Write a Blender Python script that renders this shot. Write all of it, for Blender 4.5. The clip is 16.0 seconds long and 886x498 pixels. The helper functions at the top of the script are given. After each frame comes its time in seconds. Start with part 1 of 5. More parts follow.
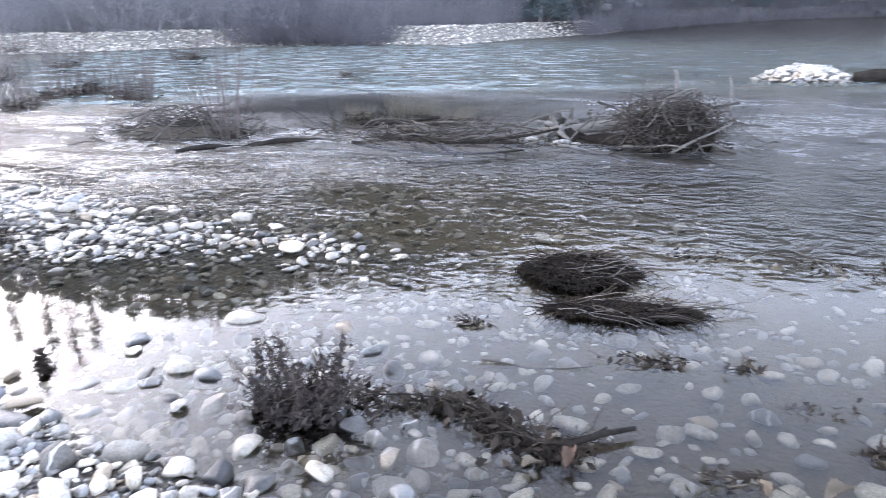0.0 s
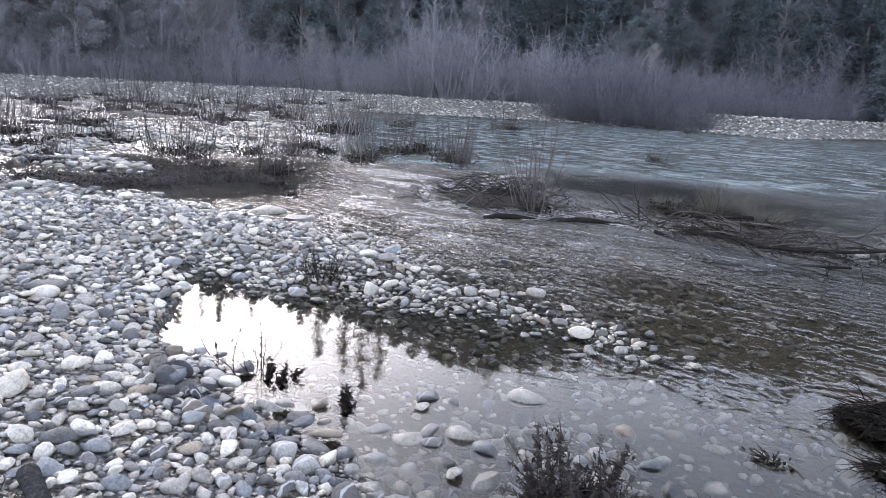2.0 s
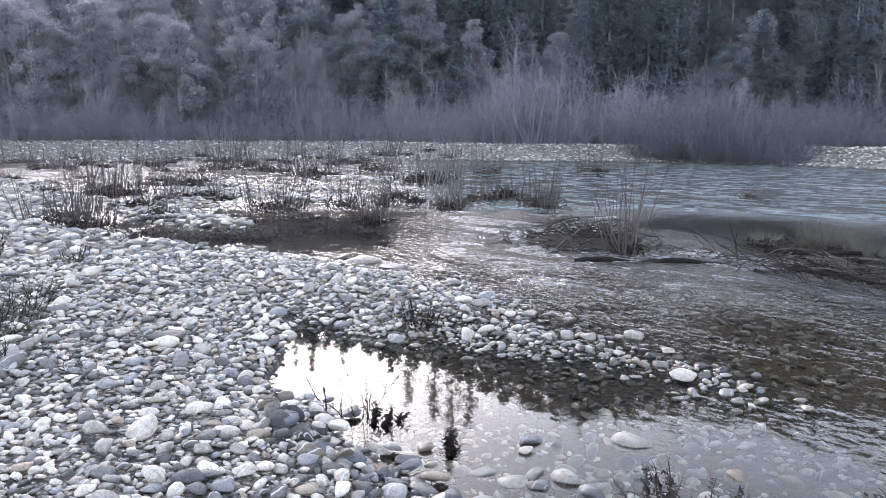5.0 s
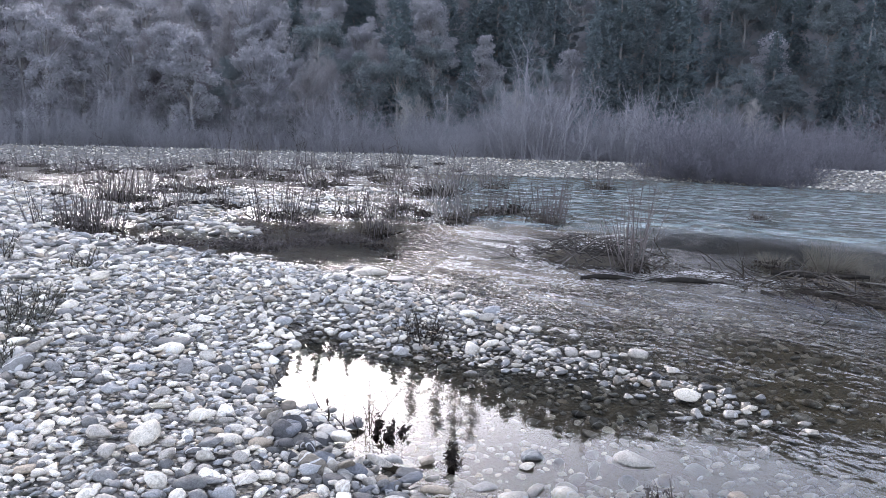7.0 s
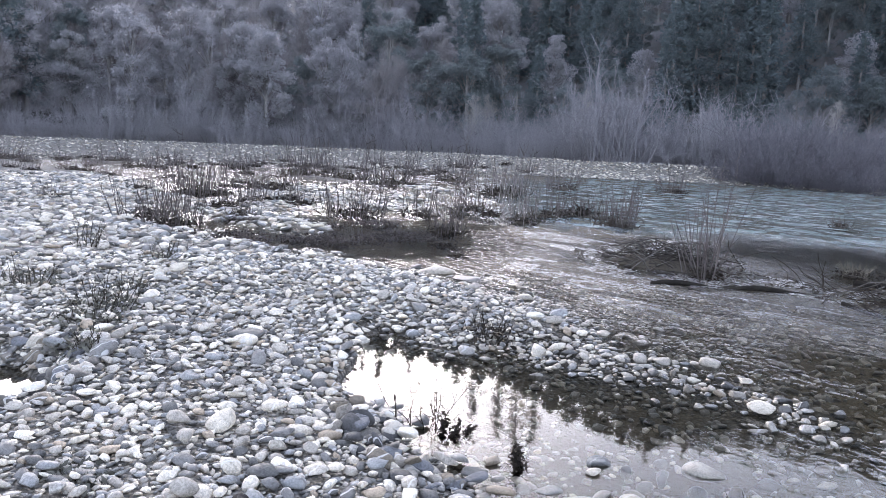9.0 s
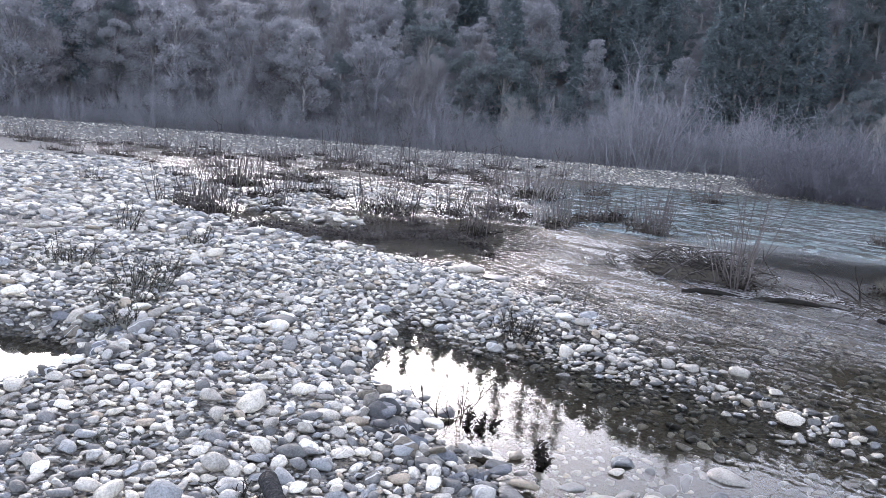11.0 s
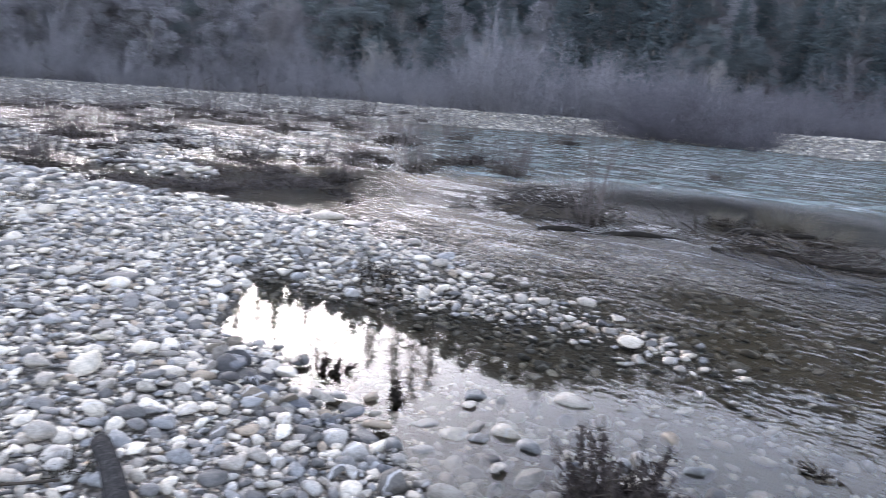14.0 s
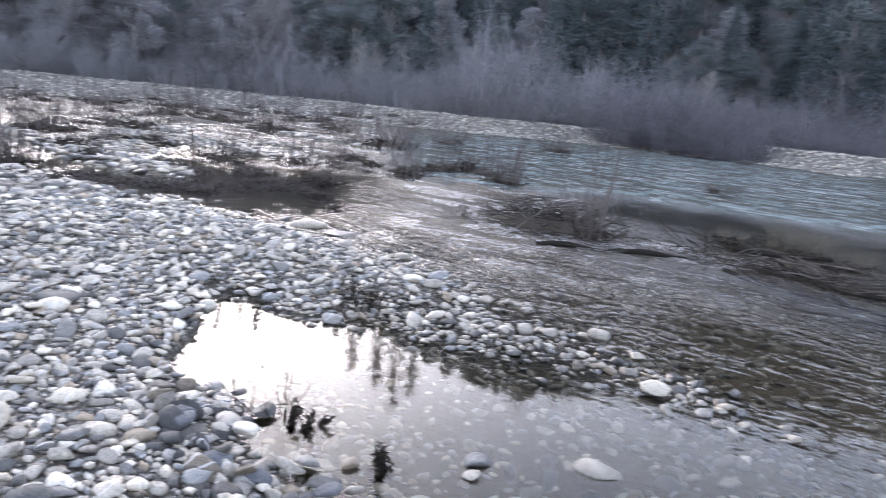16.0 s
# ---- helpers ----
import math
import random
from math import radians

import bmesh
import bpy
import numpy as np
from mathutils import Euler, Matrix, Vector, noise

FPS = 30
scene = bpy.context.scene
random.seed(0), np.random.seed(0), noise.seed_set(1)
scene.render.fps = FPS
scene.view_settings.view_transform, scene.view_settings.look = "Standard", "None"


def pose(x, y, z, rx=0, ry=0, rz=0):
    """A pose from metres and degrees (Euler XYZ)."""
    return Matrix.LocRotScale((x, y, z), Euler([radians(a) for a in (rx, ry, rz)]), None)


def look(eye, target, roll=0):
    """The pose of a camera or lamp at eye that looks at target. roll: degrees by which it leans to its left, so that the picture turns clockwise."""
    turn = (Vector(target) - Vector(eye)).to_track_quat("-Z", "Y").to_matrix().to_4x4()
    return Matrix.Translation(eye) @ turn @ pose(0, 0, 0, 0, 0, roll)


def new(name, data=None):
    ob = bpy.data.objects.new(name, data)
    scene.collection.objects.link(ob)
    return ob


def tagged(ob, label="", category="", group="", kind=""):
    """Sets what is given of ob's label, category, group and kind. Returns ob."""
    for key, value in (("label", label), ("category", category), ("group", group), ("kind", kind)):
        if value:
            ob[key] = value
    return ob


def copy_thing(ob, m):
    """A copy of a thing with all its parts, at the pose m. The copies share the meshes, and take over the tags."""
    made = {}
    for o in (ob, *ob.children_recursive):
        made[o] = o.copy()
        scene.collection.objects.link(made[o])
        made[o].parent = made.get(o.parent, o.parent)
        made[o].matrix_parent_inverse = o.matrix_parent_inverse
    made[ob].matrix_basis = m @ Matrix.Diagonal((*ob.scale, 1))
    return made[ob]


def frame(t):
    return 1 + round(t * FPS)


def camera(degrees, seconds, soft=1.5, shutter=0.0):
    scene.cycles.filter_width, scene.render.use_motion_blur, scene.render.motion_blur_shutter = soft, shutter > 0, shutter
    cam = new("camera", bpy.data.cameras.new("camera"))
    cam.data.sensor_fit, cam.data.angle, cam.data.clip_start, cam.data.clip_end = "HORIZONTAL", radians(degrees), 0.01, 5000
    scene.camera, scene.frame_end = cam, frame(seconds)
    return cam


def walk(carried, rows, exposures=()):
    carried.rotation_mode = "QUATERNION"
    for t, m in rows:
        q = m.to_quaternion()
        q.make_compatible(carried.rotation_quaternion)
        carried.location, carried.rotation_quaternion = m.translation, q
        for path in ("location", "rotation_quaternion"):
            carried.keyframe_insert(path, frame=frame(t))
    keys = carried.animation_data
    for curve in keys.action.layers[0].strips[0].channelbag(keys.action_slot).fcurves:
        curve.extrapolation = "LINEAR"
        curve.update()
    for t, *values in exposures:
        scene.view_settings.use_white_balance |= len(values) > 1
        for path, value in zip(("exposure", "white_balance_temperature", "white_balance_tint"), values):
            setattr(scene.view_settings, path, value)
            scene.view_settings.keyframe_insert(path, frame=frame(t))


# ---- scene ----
cam = camera(62.4, 16.0, soft=0.8, shutter=0.2)
PATH = [
    (0, (0.761, 0.204, 1.51), (0.118, 1.997, 0.899), -1.0),
    (0.5, (0.747, 0.184, 1.501), (-0.277, 1.783, 0.874), -0.8),
    (1, (0.754, 0.153, 1.504), (-0.38, 1.678, 0.881), 0.9),
    (1.5, (0.734, 0.145, 1.514), (-0.472, 1.633, 0.938), 1.1),
    (2, (0.65, 0.196, 1.589), (-0.664, 1.641, 1.157), 3.1),
    (2.5, (0.587, 0.181, 1.618), (-0.834, 1.538, 1.247), -0.9),
    (3, (0.607, 0.151, 1.626), (-0.917, 1.429, 1.414), -1.9),
    (3.5, (0.653, 0.094, 1.604), (-0.879, 1.32, 1.221), -0.2),
    (4, (0.663, 0.106, 1.607), (-0.855, 1.357, 1.248), -0.9),
    (4.5, (0.674, 0.103, 1.608), (-0.806, 1.404, 1.265), -0.4),
    (5, (0.68, 0.08, 1.607), (-0.817, 1.369, 1.291), 0.2),
    (5.2, (0.691, 0.079, 1.613), (-0.832, 1.34, 1.31), 0.4),
    (7.5, (0.69, 0.061, 1.605), (-0.826, 1.338, 1.333), 1.9),
    (8, (0.695, 0.051, 1.598), (-0.88, 1.255, 1.33), 2.5),
    (8.5, (0.693, 0.049, 1.602), (-0.913, 1.208, 1.328), 2.2),
    (8.7, (0.686, 0.04, 1.616), (-0.93, 1.185, 1.335), 2.1),
    (10.8, (0.694, 0.023, 1.588), (-0.956, 1.114, 1.291), 4.5),
    (11, (0.711, -0.006, 1.584), (-0.953, 1.064, 1.294), 4.6),
    (11.5, (0.701, 0.017, 1.591), (-0.957, 1.093, 1.285), 4.6),
    (12, (0.685, 0.014, 1.578), (-0.926, 1.148, 1.236), 5.0),
    (12.5, (0.677, 0.004, 1.576), (-0.952, 1.109, 1.219), 4.8),
    (13, (0.674, 0.008, 1.58), (-0.966, 1.088, 1.199), 4.5),
    (13.5, (0.677, 0.031, 1.574), (-0.921, 1.171, 1.192), 4.1),
    (14, (0.743, 0.121, 1.552), (-0.682, 1.465, 1.148), 4.0),
    (14.5, (0.793, 0.228, 1.532), (-0.13, 1.956, 1.126), 5.3),
    (15, (0.671, 0.287, 1.526), (-0.286, 1.989, 1.091), 6.4),
    (15.5, (0.445, 0.384, 1.527), (-0.558, 2.076, 1.161), 6.7),
    (16, (0.157, 0.567, 1.519), (-1.242, 1.942, 1.129), 5.6),
]
# seconds, stops, kelvin, tint
EXPOSURES = [(0, 3.99, 6680, 17), (0.6, 3.44, 6680, 17), (1.5, 2.98, 6680, 17), (6, 3.12, 6680, 17), (12.5, 3.14, 6680, 17), (14.5, 3.1, 6680, 17), (15.0, 3.2, 6680, 17), (16, 3.09, 6680, 17)]
walk(cam, [(t, look(eye, target, roll)) for t, eye, target, roll in PATH], EXPOSURES)

# ---- light ----
SUN_BEARING, SUN_HEIGHT = 68.8, 12.2      # degrees left of +y, degrees above level
world = bpy.data.worlds.new("world")
scene.world = world
world.use_nodes = True
wn = world.node_tree.nodes
sky = wn.new("ShaderNodeTexSky")
sky.sky_type = "NISHITA"
sky.sun_disc = False
sky.sun_elevation = radians(SUN_HEIGHT)
sky.sun_rotation = radians(-SUN_BEARING)
sky.air_density, sky.dust_density, sky.ozone_density = 0.7, 1.35, 1.0
wn["Background"].inputs["Strength"].default_value = 0.15
# thin high haze takes most of the colour out of the sky
grey = wn.new("ShaderNodeRGBToBW")
haze = wn.new("ShaderNodeMix")
haze.data_type = "RGBA"
haze.inputs[0].default_value = 0.56
world.node_tree.links.new(sky.outputs[0], grey.inputs[0])
world.node_tree.links.new(sky.outputs[0], haze.inputs[6])
cool = wn.new("ShaderNodeVectorMath")
cool.operation = "MULTIPLY"
cool.inputs[1].default_value = (0.935, 0.992, 1.12)
world.node_tree.links.new(grey.outputs[0], cool.inputs[0])
world.node_tree.links.new(cool.outputs[0], haze.inputs[7])
world.node_tree.links.new(haze.outputs[2], wn["Background"].inputs["Color"])
sun_data = bpy.data.lights.new("sun", "SUN")
sun_data.energy, sun_data.angle, sun_data.color = 2.0, radians(0.6), (1.0, 0.93, 0.84)
sun = new("sun", sun_data)
sb, se = radians(SUN_BEARING), radians(SUN_HEIGHT)
sun.matrix_world = look((0, 0, 30), Vector((0, 0, 30)) - Vector((-math.sin(sb) * math.cos(se), math.cos(sb) * math.cos(se), math.sin(se))))

# ---- materials ----


def nodes_of(name):
    m = bpy.data.materials.new(name)
    m.use_nodes = True
    nt = m.node_tree
    nt.nodes.clear()
    out = nt.nodes.new("ShaderNodeOutputMaterial")
    return m, nt, out


def node(nt, kind, **values):
    n = nt.nodes.new("ShaderNode" + kind)
    for key, value in values.items():
        n.inputs[key.replace("_", " ")].default_value = value
    return n


def op(nt, what, a, b=None, clamp=False):
    n = nt.nodes.new("ShaderNodeMath")
    n.operation, n.use_clamp = what, clamp
    for i, v in enumerate((a, b)):
        if v is None:
            continue
        if isinstance(v, (int, float)):
            n.inputs[i].default_value = v
        else:
            nt.links.new(v, n.inputs[i])
    return n.outputs[0]


def ramp(nt, fac, stops, mode="LINEAR"):
    n = nt.nodes.new("ShaderNodeValToRGB")
    n.color_ramp.interpolation = mode
    el = n.color_ramp.elements
    while len(el) < len(stops):
        el.new(0.5)
    for e, (p, c) in zip(el, stops):
        e.position, e.color = p, (*c, 1)
    nt.links.new(fac, n.inputs[0])
    return n.outputs[0]


def mixc(nt, fac, a, b, how="MIX"):
    n = nt.nodes.new("ShaderNodeMix")
    n.data_type, n.blend_type = "RGBA", how
    for i, v in ((0, fac), (6, a), (7, b)):
        if isinstance(v, (int, float)):
            n.inputs[i].default_value = v
        elif isinstance(v, tuple):
            n.inputs[i].default_value = (*v, 1)
        else:
            nt.links.new(v, n.inputs[i])
    return n.outputs[2]


def noise_tex(nt, scale, detail=4.0, rough=0.6, vector=None, distortion=0.0):
    n = node(nt, "TexNoise", Scale=scale, Detail=detail, Roughness=rough, Distortion=distortion)
    if vector is not None:
        nt.links.new(vector, n.inputs["Vector"])
    return n.outputs["Fac"]


def place_of(nt):
    return nt.nodes.new("ShaderNodeNewGeometry").outputs["Position"]


def wet_of(nt):
    """How wet a stone is: 1 at and under the water, 0 a hand's breadth above it, along an uneven line."""
    pos = place_of(nt)
    sep = nt.nodes.new("ShaderNodeSeparateXYZ")
    nt.links.new(pos, sep.inputs[0])
    wob = op(nt, "MULTIPLY", op(nt, "SUBTRACT", noise_tex(nt, 6.0, 2, vector=pos), 0.5), 0.05)
    patch = op(nt, "MULTIPLY", op(nt, "SUBTRACT", noise_tex(nt, 1.1, 2, vector=pos), 0.5), 0.10)
    h = op(nt, "ADD", sep.outputs[2], op(nt, "ADD", wob, patch))
    n = nt.nodes.new("ShaderNodeMapRange")
    n.inputs["From Min"].default_value, n.inputs["From Max"].default_value = 0.075, 0.03
    n.inputs["To Min"].default_value, n.inputs["To Max"].default_value = 0.0, 1.0
    nt.links.new(h, n.inputs["Value"])
    u = nt.nodes.new("ShaderNodeMapRange")
    u.inputs["From Min"].default_value, u.inputs["From Max"].default_value = -0.005, -0.06
    nt.links.new(sep.outputs[2], u.inputs["Value"])
    return n.outputs[0], u.outputs[0]


STONE_COLOURS = [
    (0.00, (0.127, 0.124, 0.118)), (0.10, (0.207, 0.200, 0.189)), (0.21, (0.278, 0.280, 0.276)), (0.32, (0.371, 0.340, 0.296)),
    (0.46, (0.477, 0.438, 0.377)), (0.59, (0.371, 0.305, 0.230)), (0.64, (0.578, 0.522, 0.432)), (0.76, (0.419, 0.398, 0.361)),
    (0.86, (0.689, 0.628, 0.529)), (0.94, (0.816, 0.758, 0.649)),
]
DARK_COLOURS = [
    (0.00, (0.074, 0.072, 0.072)), (0.25, (0.127, 0.118, 0.106)), (0.45, (0.175, 0.150, 0.118)), (0.62, (0.138, 0.142, 0.152)),
    (0.80, (0.223, 0.200, 0.170)), (0.93, (0.424, 0.385, 0.322)),
]


def stone_material(name, colours=STONE_COLOURS):
    m, nt, out = nodes_of(name)
    geo = nt.nodes.new("ShaderNodeNewGeometry")
    info = nt.nodes.new("ShaderNodeObjectInfo")
    pick = op(nt, "FRACT", op(nt, "ADD", op(nt, "MULTIPLY", geo.outputs["Random Per Island"], 7.31), info.outputs["Random"]))
    base = ramp(nt, pick, colours, "CONSTANT")
    pos = geo.outputs["Position"]
    speck = noise_tex(nt, 110.0, 5, 0.75, pos)
    blot = noise_tex(nt, 22.0, 4, 0.65, pos, 0.8)
    c = mixc(nt, 1.0, base, ramp(nt, speck, [(0.32, (0.58, 0.58, 0.58)), (0.5, (0.98, 0.98, 0.98)), (0.68, (1.28, 1.28, 1.27))]), "MULTIPLY")
    c = mixc(nt, 1.0, c, ramp(nt, blot, [(0.28, (0.56, 0.55, 0.53)), (0.5, (1, 1, 1)), (0.75, (1.16, 1.14, 1.1))]), "MULTIPLY")
    # pale quartz veins on some
    vein = node(nt, "TexWave", Scale=5.0, Distortion=9.0, Detail=3.0)
    nt.links.new(pos, vein.inputs["Vector"])
    some = op(nt, "GREATER_THAN", op(nt, "FRACT", op(nt, "MULTIPLY", pick, 13.7)), 0.72)
    c = mixc(nt, op(nt, "MULTIPLY", op(nt, "GREATER_THAN", vein.outputs["Fac"], 0.93), op(nt, "MULTIPLY", some, 0.6)), c, (0.66, 0.65, 0.63))
    wet, under = wet_of(nt)
    c = mixc(nt, op(nt, "SUBTRACT", wet, op(nt, "MULTIPLY", under, 0.7), True), c, mixc(nt, 1.0, c, (0.62, 0.615, 0.605), "MULTIPLY"))
    sep = nt.nodes.new("ShaderNodeSeparateXYZ")
    nt.links.new(pos, sep.inputs[0])
    running = op(nt, "SUBTRACT", sep.outputs[1], 2.7, True)
    algae = op(nt, "MULTIPLY", op(nt, "MULTIPLY", under, running), ramp(nt, noise_tex(nt, 4.0, 3, vector=pos), [(0.35, (0.45,) * 3), (0.65, (0.95,) * 3)]))
    c = mixc(nt, op(nt, "MULTIPLY", algae, 0.45), c, (0.29, 0.225, 0.135))
    b = node(nt, "BsdfPrincipled", Specular_IOR_Level=0.3)
    nt.links.new(c, b.inputs["Base Color"])
    nt.links.new(ramp(nt, wet, [(0, (0.72,) * 3), (1, (0.3,) * 3)]), b.inputs["Roughness"])
    bump = node(nt, "Bump", Strength=0.8, Distance=0.006)
    nt.links.new(op(nt, "ADD", blot, op(nt, "MULTIPLY", speck, 0.35)), bump.inputs["Height"])
    nt.links.new(bump.outputs[0], b.inputs["Normal"])
    nt.links.new(b.outputs[0], out.inputs[0])
    return m


def sep_z(nt, pos):
    n = nt.nodes.new("ShaderNodeSeparateXYZ")
    nt.links.new(pos, n.inputs[0])
    return n.outputs[2]


def sep_y(nt, pos):
    n = nt.nodes.new("ShaderNodeSeparateXYZ")
    nt.links.new(pos, n.inputs[0])
    return n.outputs[1]


def ground_material():
    """Gravel and sand between the cobbles; leaf litter and grass on the hillside."""
    m, nt, out = nodes_of("gravel_ground")
    pos = place_of(nt)
    v = node(nt, "TexVoronoi", Scale=34.0, Randomness=1.0)
    nt.links.new(pos, v.inputs["Vector"])
    v2 = node(nt, "TexVoronoi", Scale=48.0)
    nt.links.new(pos, v2.inputs["Vector"])
    sepc = nt.nodes.new("ShaderNodeSeparateColor")
    nt.links.new(v.outputs["Color"], sepc.inputs[0])
    peb = ramp(nt, sepc.outputs[0], [(p, tuple(x * 0.8 for x in c)) for p, c in STONE_COLOURS[:9]], "CONSTANT")
    joint = ramp(nt, v.outputs["Distance"], [(0.25, (1, 1, 1)), (0.6, (0.3, 0.29, 0.27))])
    c = mixc(nt, 1.0, peb, joint, "MULTIPLY")
    c = mixc(nt, 0.35, c, ramp(nt, v2.outputs["Distance"], [(0, (0.4, 0.39, 0.37)), (0.7, (0.14, 0.13, 0.12))]))
    wet, under = wet_of(nt)
    c = mixc(nt, wet, c, mixc(nt, 1.0, c, (0.5, 0.48, 0.45), "MULTIPLY"))
    stream = op(nt, "SUBTRACT", sep_y(nt, pos), 3.1, True)
    c = mixc(nt, op(nt, "MULTIPLY", under, 0.88), c, mixc(nt, stream, (0.078, 0.064, 0.047), (0.15, 0.118, 0.075)))
    deep = nt.nodes.new("ShaderNodeMapRange")
    deep.inputs["From Min"].default_value, deep.inputs["From Max"].default_value = -0.12, -0.40
    nt.links.new(sep_z(nt, pos), deep.inputs["Value"])
    c = mixc(nt, deep.outputs[0], c, (0.05, 0.048, 0.036))
    sep = nt.nodes.new("ShaderNodeSeparateXYZ")
    nt.links.new(pos, sep.inputs[0])
    high = op(nt, "DIVIDE", op(nt, "SUBTRACT", sep.outputs[2], 1.1), 0.8, True)
    high = op(nt, "MAXIMUM", high, op(nt, "DIVIDE", op(nt, "SUBTRACT", sep.outputs[1], 48.0), 3.0, True))
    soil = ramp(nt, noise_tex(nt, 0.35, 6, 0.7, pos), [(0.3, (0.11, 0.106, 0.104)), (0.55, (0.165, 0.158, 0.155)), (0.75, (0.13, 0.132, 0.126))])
    # soil darker below about 2.5 m, paler farther up the slope
    upslope = op(nt, "DIVIDE", op(nt, "SUBTRACT", sep.outputs[2], 2.5), 3.0, True)
    soil = mixc(nt, upslope, (0.055, 0.05, 0.048), soil)
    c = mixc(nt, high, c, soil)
    b = node(nt, "BsdfPrincipled", Roughness=0.85, Specular_IOR_Level=0.2)
    nt.links.new(c, b.inputs["Base Color"])
    bump = node(nt, "Bump", Strength=1.0, Distance=0.02)
    bump.invert = True
    nt.links.new(op(nt, "ADD", v.outputs["Distance"], op(nt, "MULTIPLY", v2.outputs["Distance"], 0.3)), bump.inputs["Height"])
    nt.links.new(bump.outputs[0], b.inputs["Normal"])
    nt.links.new(b.outputs[0], out.inputs[0])
    return m


def water_material():
    """Clear water over the stones, with ripples and silt as the attributes of the sheet say."""
    m, nt, out = nodes_of("river_water")
    pos = place_of(nt)
    rip = node(nt, "Attribute")
    rip.attribute_name = "ripple"
    silt = node(nt, "Attribute")
    silt.attribute_name = "silt"
    foam = node(nt, "Attribute")
    foam.attribute_name = "foam"
    turn = node(nt, "Mapping", Rotation=(0, 0, radians(-18)), Scale=(0.75, 1.15, 1.0))
    nt.links.new(pos, turn.inputs["Vector"])
    w1 = noise_tex(nt, 1.6, 1, 0.5, turn.outputs[0], 0.6)
    w2 = noise_tex(nt, 5.4, 1, 0.5, turn.outputs[0], 0.8)
    w3 = noise_tex(nt, 15.0, 1, 0.5, turn.outputs[0], 0.6)
    h = op(nt, "ADD", op(nt, "MULTIPLY", w1, 0.5), op(nt, "ADD", op(nt, "MULTIPLY", w2, 1.0), op(nt, "MULTIPLY", w3, 0.4)))
    # long waves of the rapids, drawn out along the current
    along = node(nt, "Mapping", Rotation=(0, 0, radians(-22)), Scale=(0.65, 1.3, 1.0))
    nt.links.new(pos, along.inputs["Vector"])
    swell = noise_tex(nt, 1.3, 4, 0.6, turn.outputs[0], 0.8)
    rough_water = op(nt, "SUBTRACT", rip.outputs["Fac"], 1.0)
    h = op(nt, "ADD", h, op(nt, "MULTIPLY", op(nt, "MAXIMUM", rough_water, 0.0), op(nt, "MULTIPLY", op(nt, "SUBTRACT", swell, 0.5), 7.0)))
    h = op(nt, "SUBTRACT", h, 0.95)
    # gusts and slicks
    gust = ramp(nt, noise_tex(nt, 1.0, 4, 0.6, along.outputs[0], 0.8), [(0.38, (0.2,) * 3), (0.6, (1.0,) * 3)])
    bump = node(nt, "Bump", Strength=1.0)
    nt.links.new(op(nt, "MULTIPLY", h, op(nt, "MULTIPLY", rip.outputs["Fac"], gust)), bump.inputs["Height"])
    bump.inputs["Distance"].default_value = 0.125
    gl = node(nt, "BsdfGlossy", Roughness=0.02)
    # ripples too fine to tell apart blur the mirror
    fine = node(nt, "Attribute")
    fine.attribute_name = "fine_ripple"
    nt.links.new(op(nt, "ADD", op(nt, "MULTIPLY", fine.outputs["Fac"], op(nt, "ADD", op(nt, "MULTIPLY", gust, 0.85), 0.15)), 0.012), gl.inputs["Roughness"])
    tr = node(nt, "BsdfTransparent")
    tr.inputs["Color"].default_value = (0.935, 0.915, 0.845, 1)
    df = node(nt, "BsdfDiffuse")
    milk = ramp(nt, noise_tex(nt, 1.3, 4, 0.65, turn.outputs[0]), [(0.3, (0.26, 0.33, 0.33)), (0.7, (0.44, 0.53, 0.53))])
    white = op(nt, "MULTIPLY", foam.outputs["Fac"], ramp(nt, noise_tex(nt, 1.7, 6, 0.7, along.outputs[0], 0.6), [(0.50, (0, 0, 0)), (0.62, (1, 1, 1))]))
    # glacial milk in the main current; side stream tinted for reflection and brown bed
    milk = mixc(nt, op(nt, "MULTIPLY", foam.outputs["Fac"], 3.0, True), (0.16, 0.148, 0.135), milk)
    nt.links.new(mixc(nt, white, milk, (0.75, 0.78, 0.78)), df.inputs["Color"])
    body = node(nt, "MixShader")
    streak = ramp(nt, noise_tex(nt, 1.5, 5, 0.65, turn.outputs[0], 0.8), [(0.38, (0.12,) * 3), (0.62, (1.0,) * 3)])
    nt.links.new(op(nt, "MAXIMUM", op(nt, "MULTIPLY", silt.outputs["Fac"], op(nt, "MULTIPLY", streak, 1.4)), white, True), body.inputs[0])
    nt.links.new(tr.outputs[0], body.inputs[1])
    nt.links.new(df.outputs[0], body.inputs[2])
    fr = node(nt, "Fresnel", IOR=1.33)
    for n in (gl, fr, df):
        nt.links.new(bump.outputs[0], n.inputs["Normal"])
    mx = node(nt, "MixShader")
    nt.links.new(fr.outputs[0], mx.inputs[0])
    nt.links.new(body.outputs[0], mx.inputs[1])
    nt.links.new(gl.outputs[0], mx.inputs[2])
    nt.links.new(mx.outputs[0], out.inputs[0])
    return m


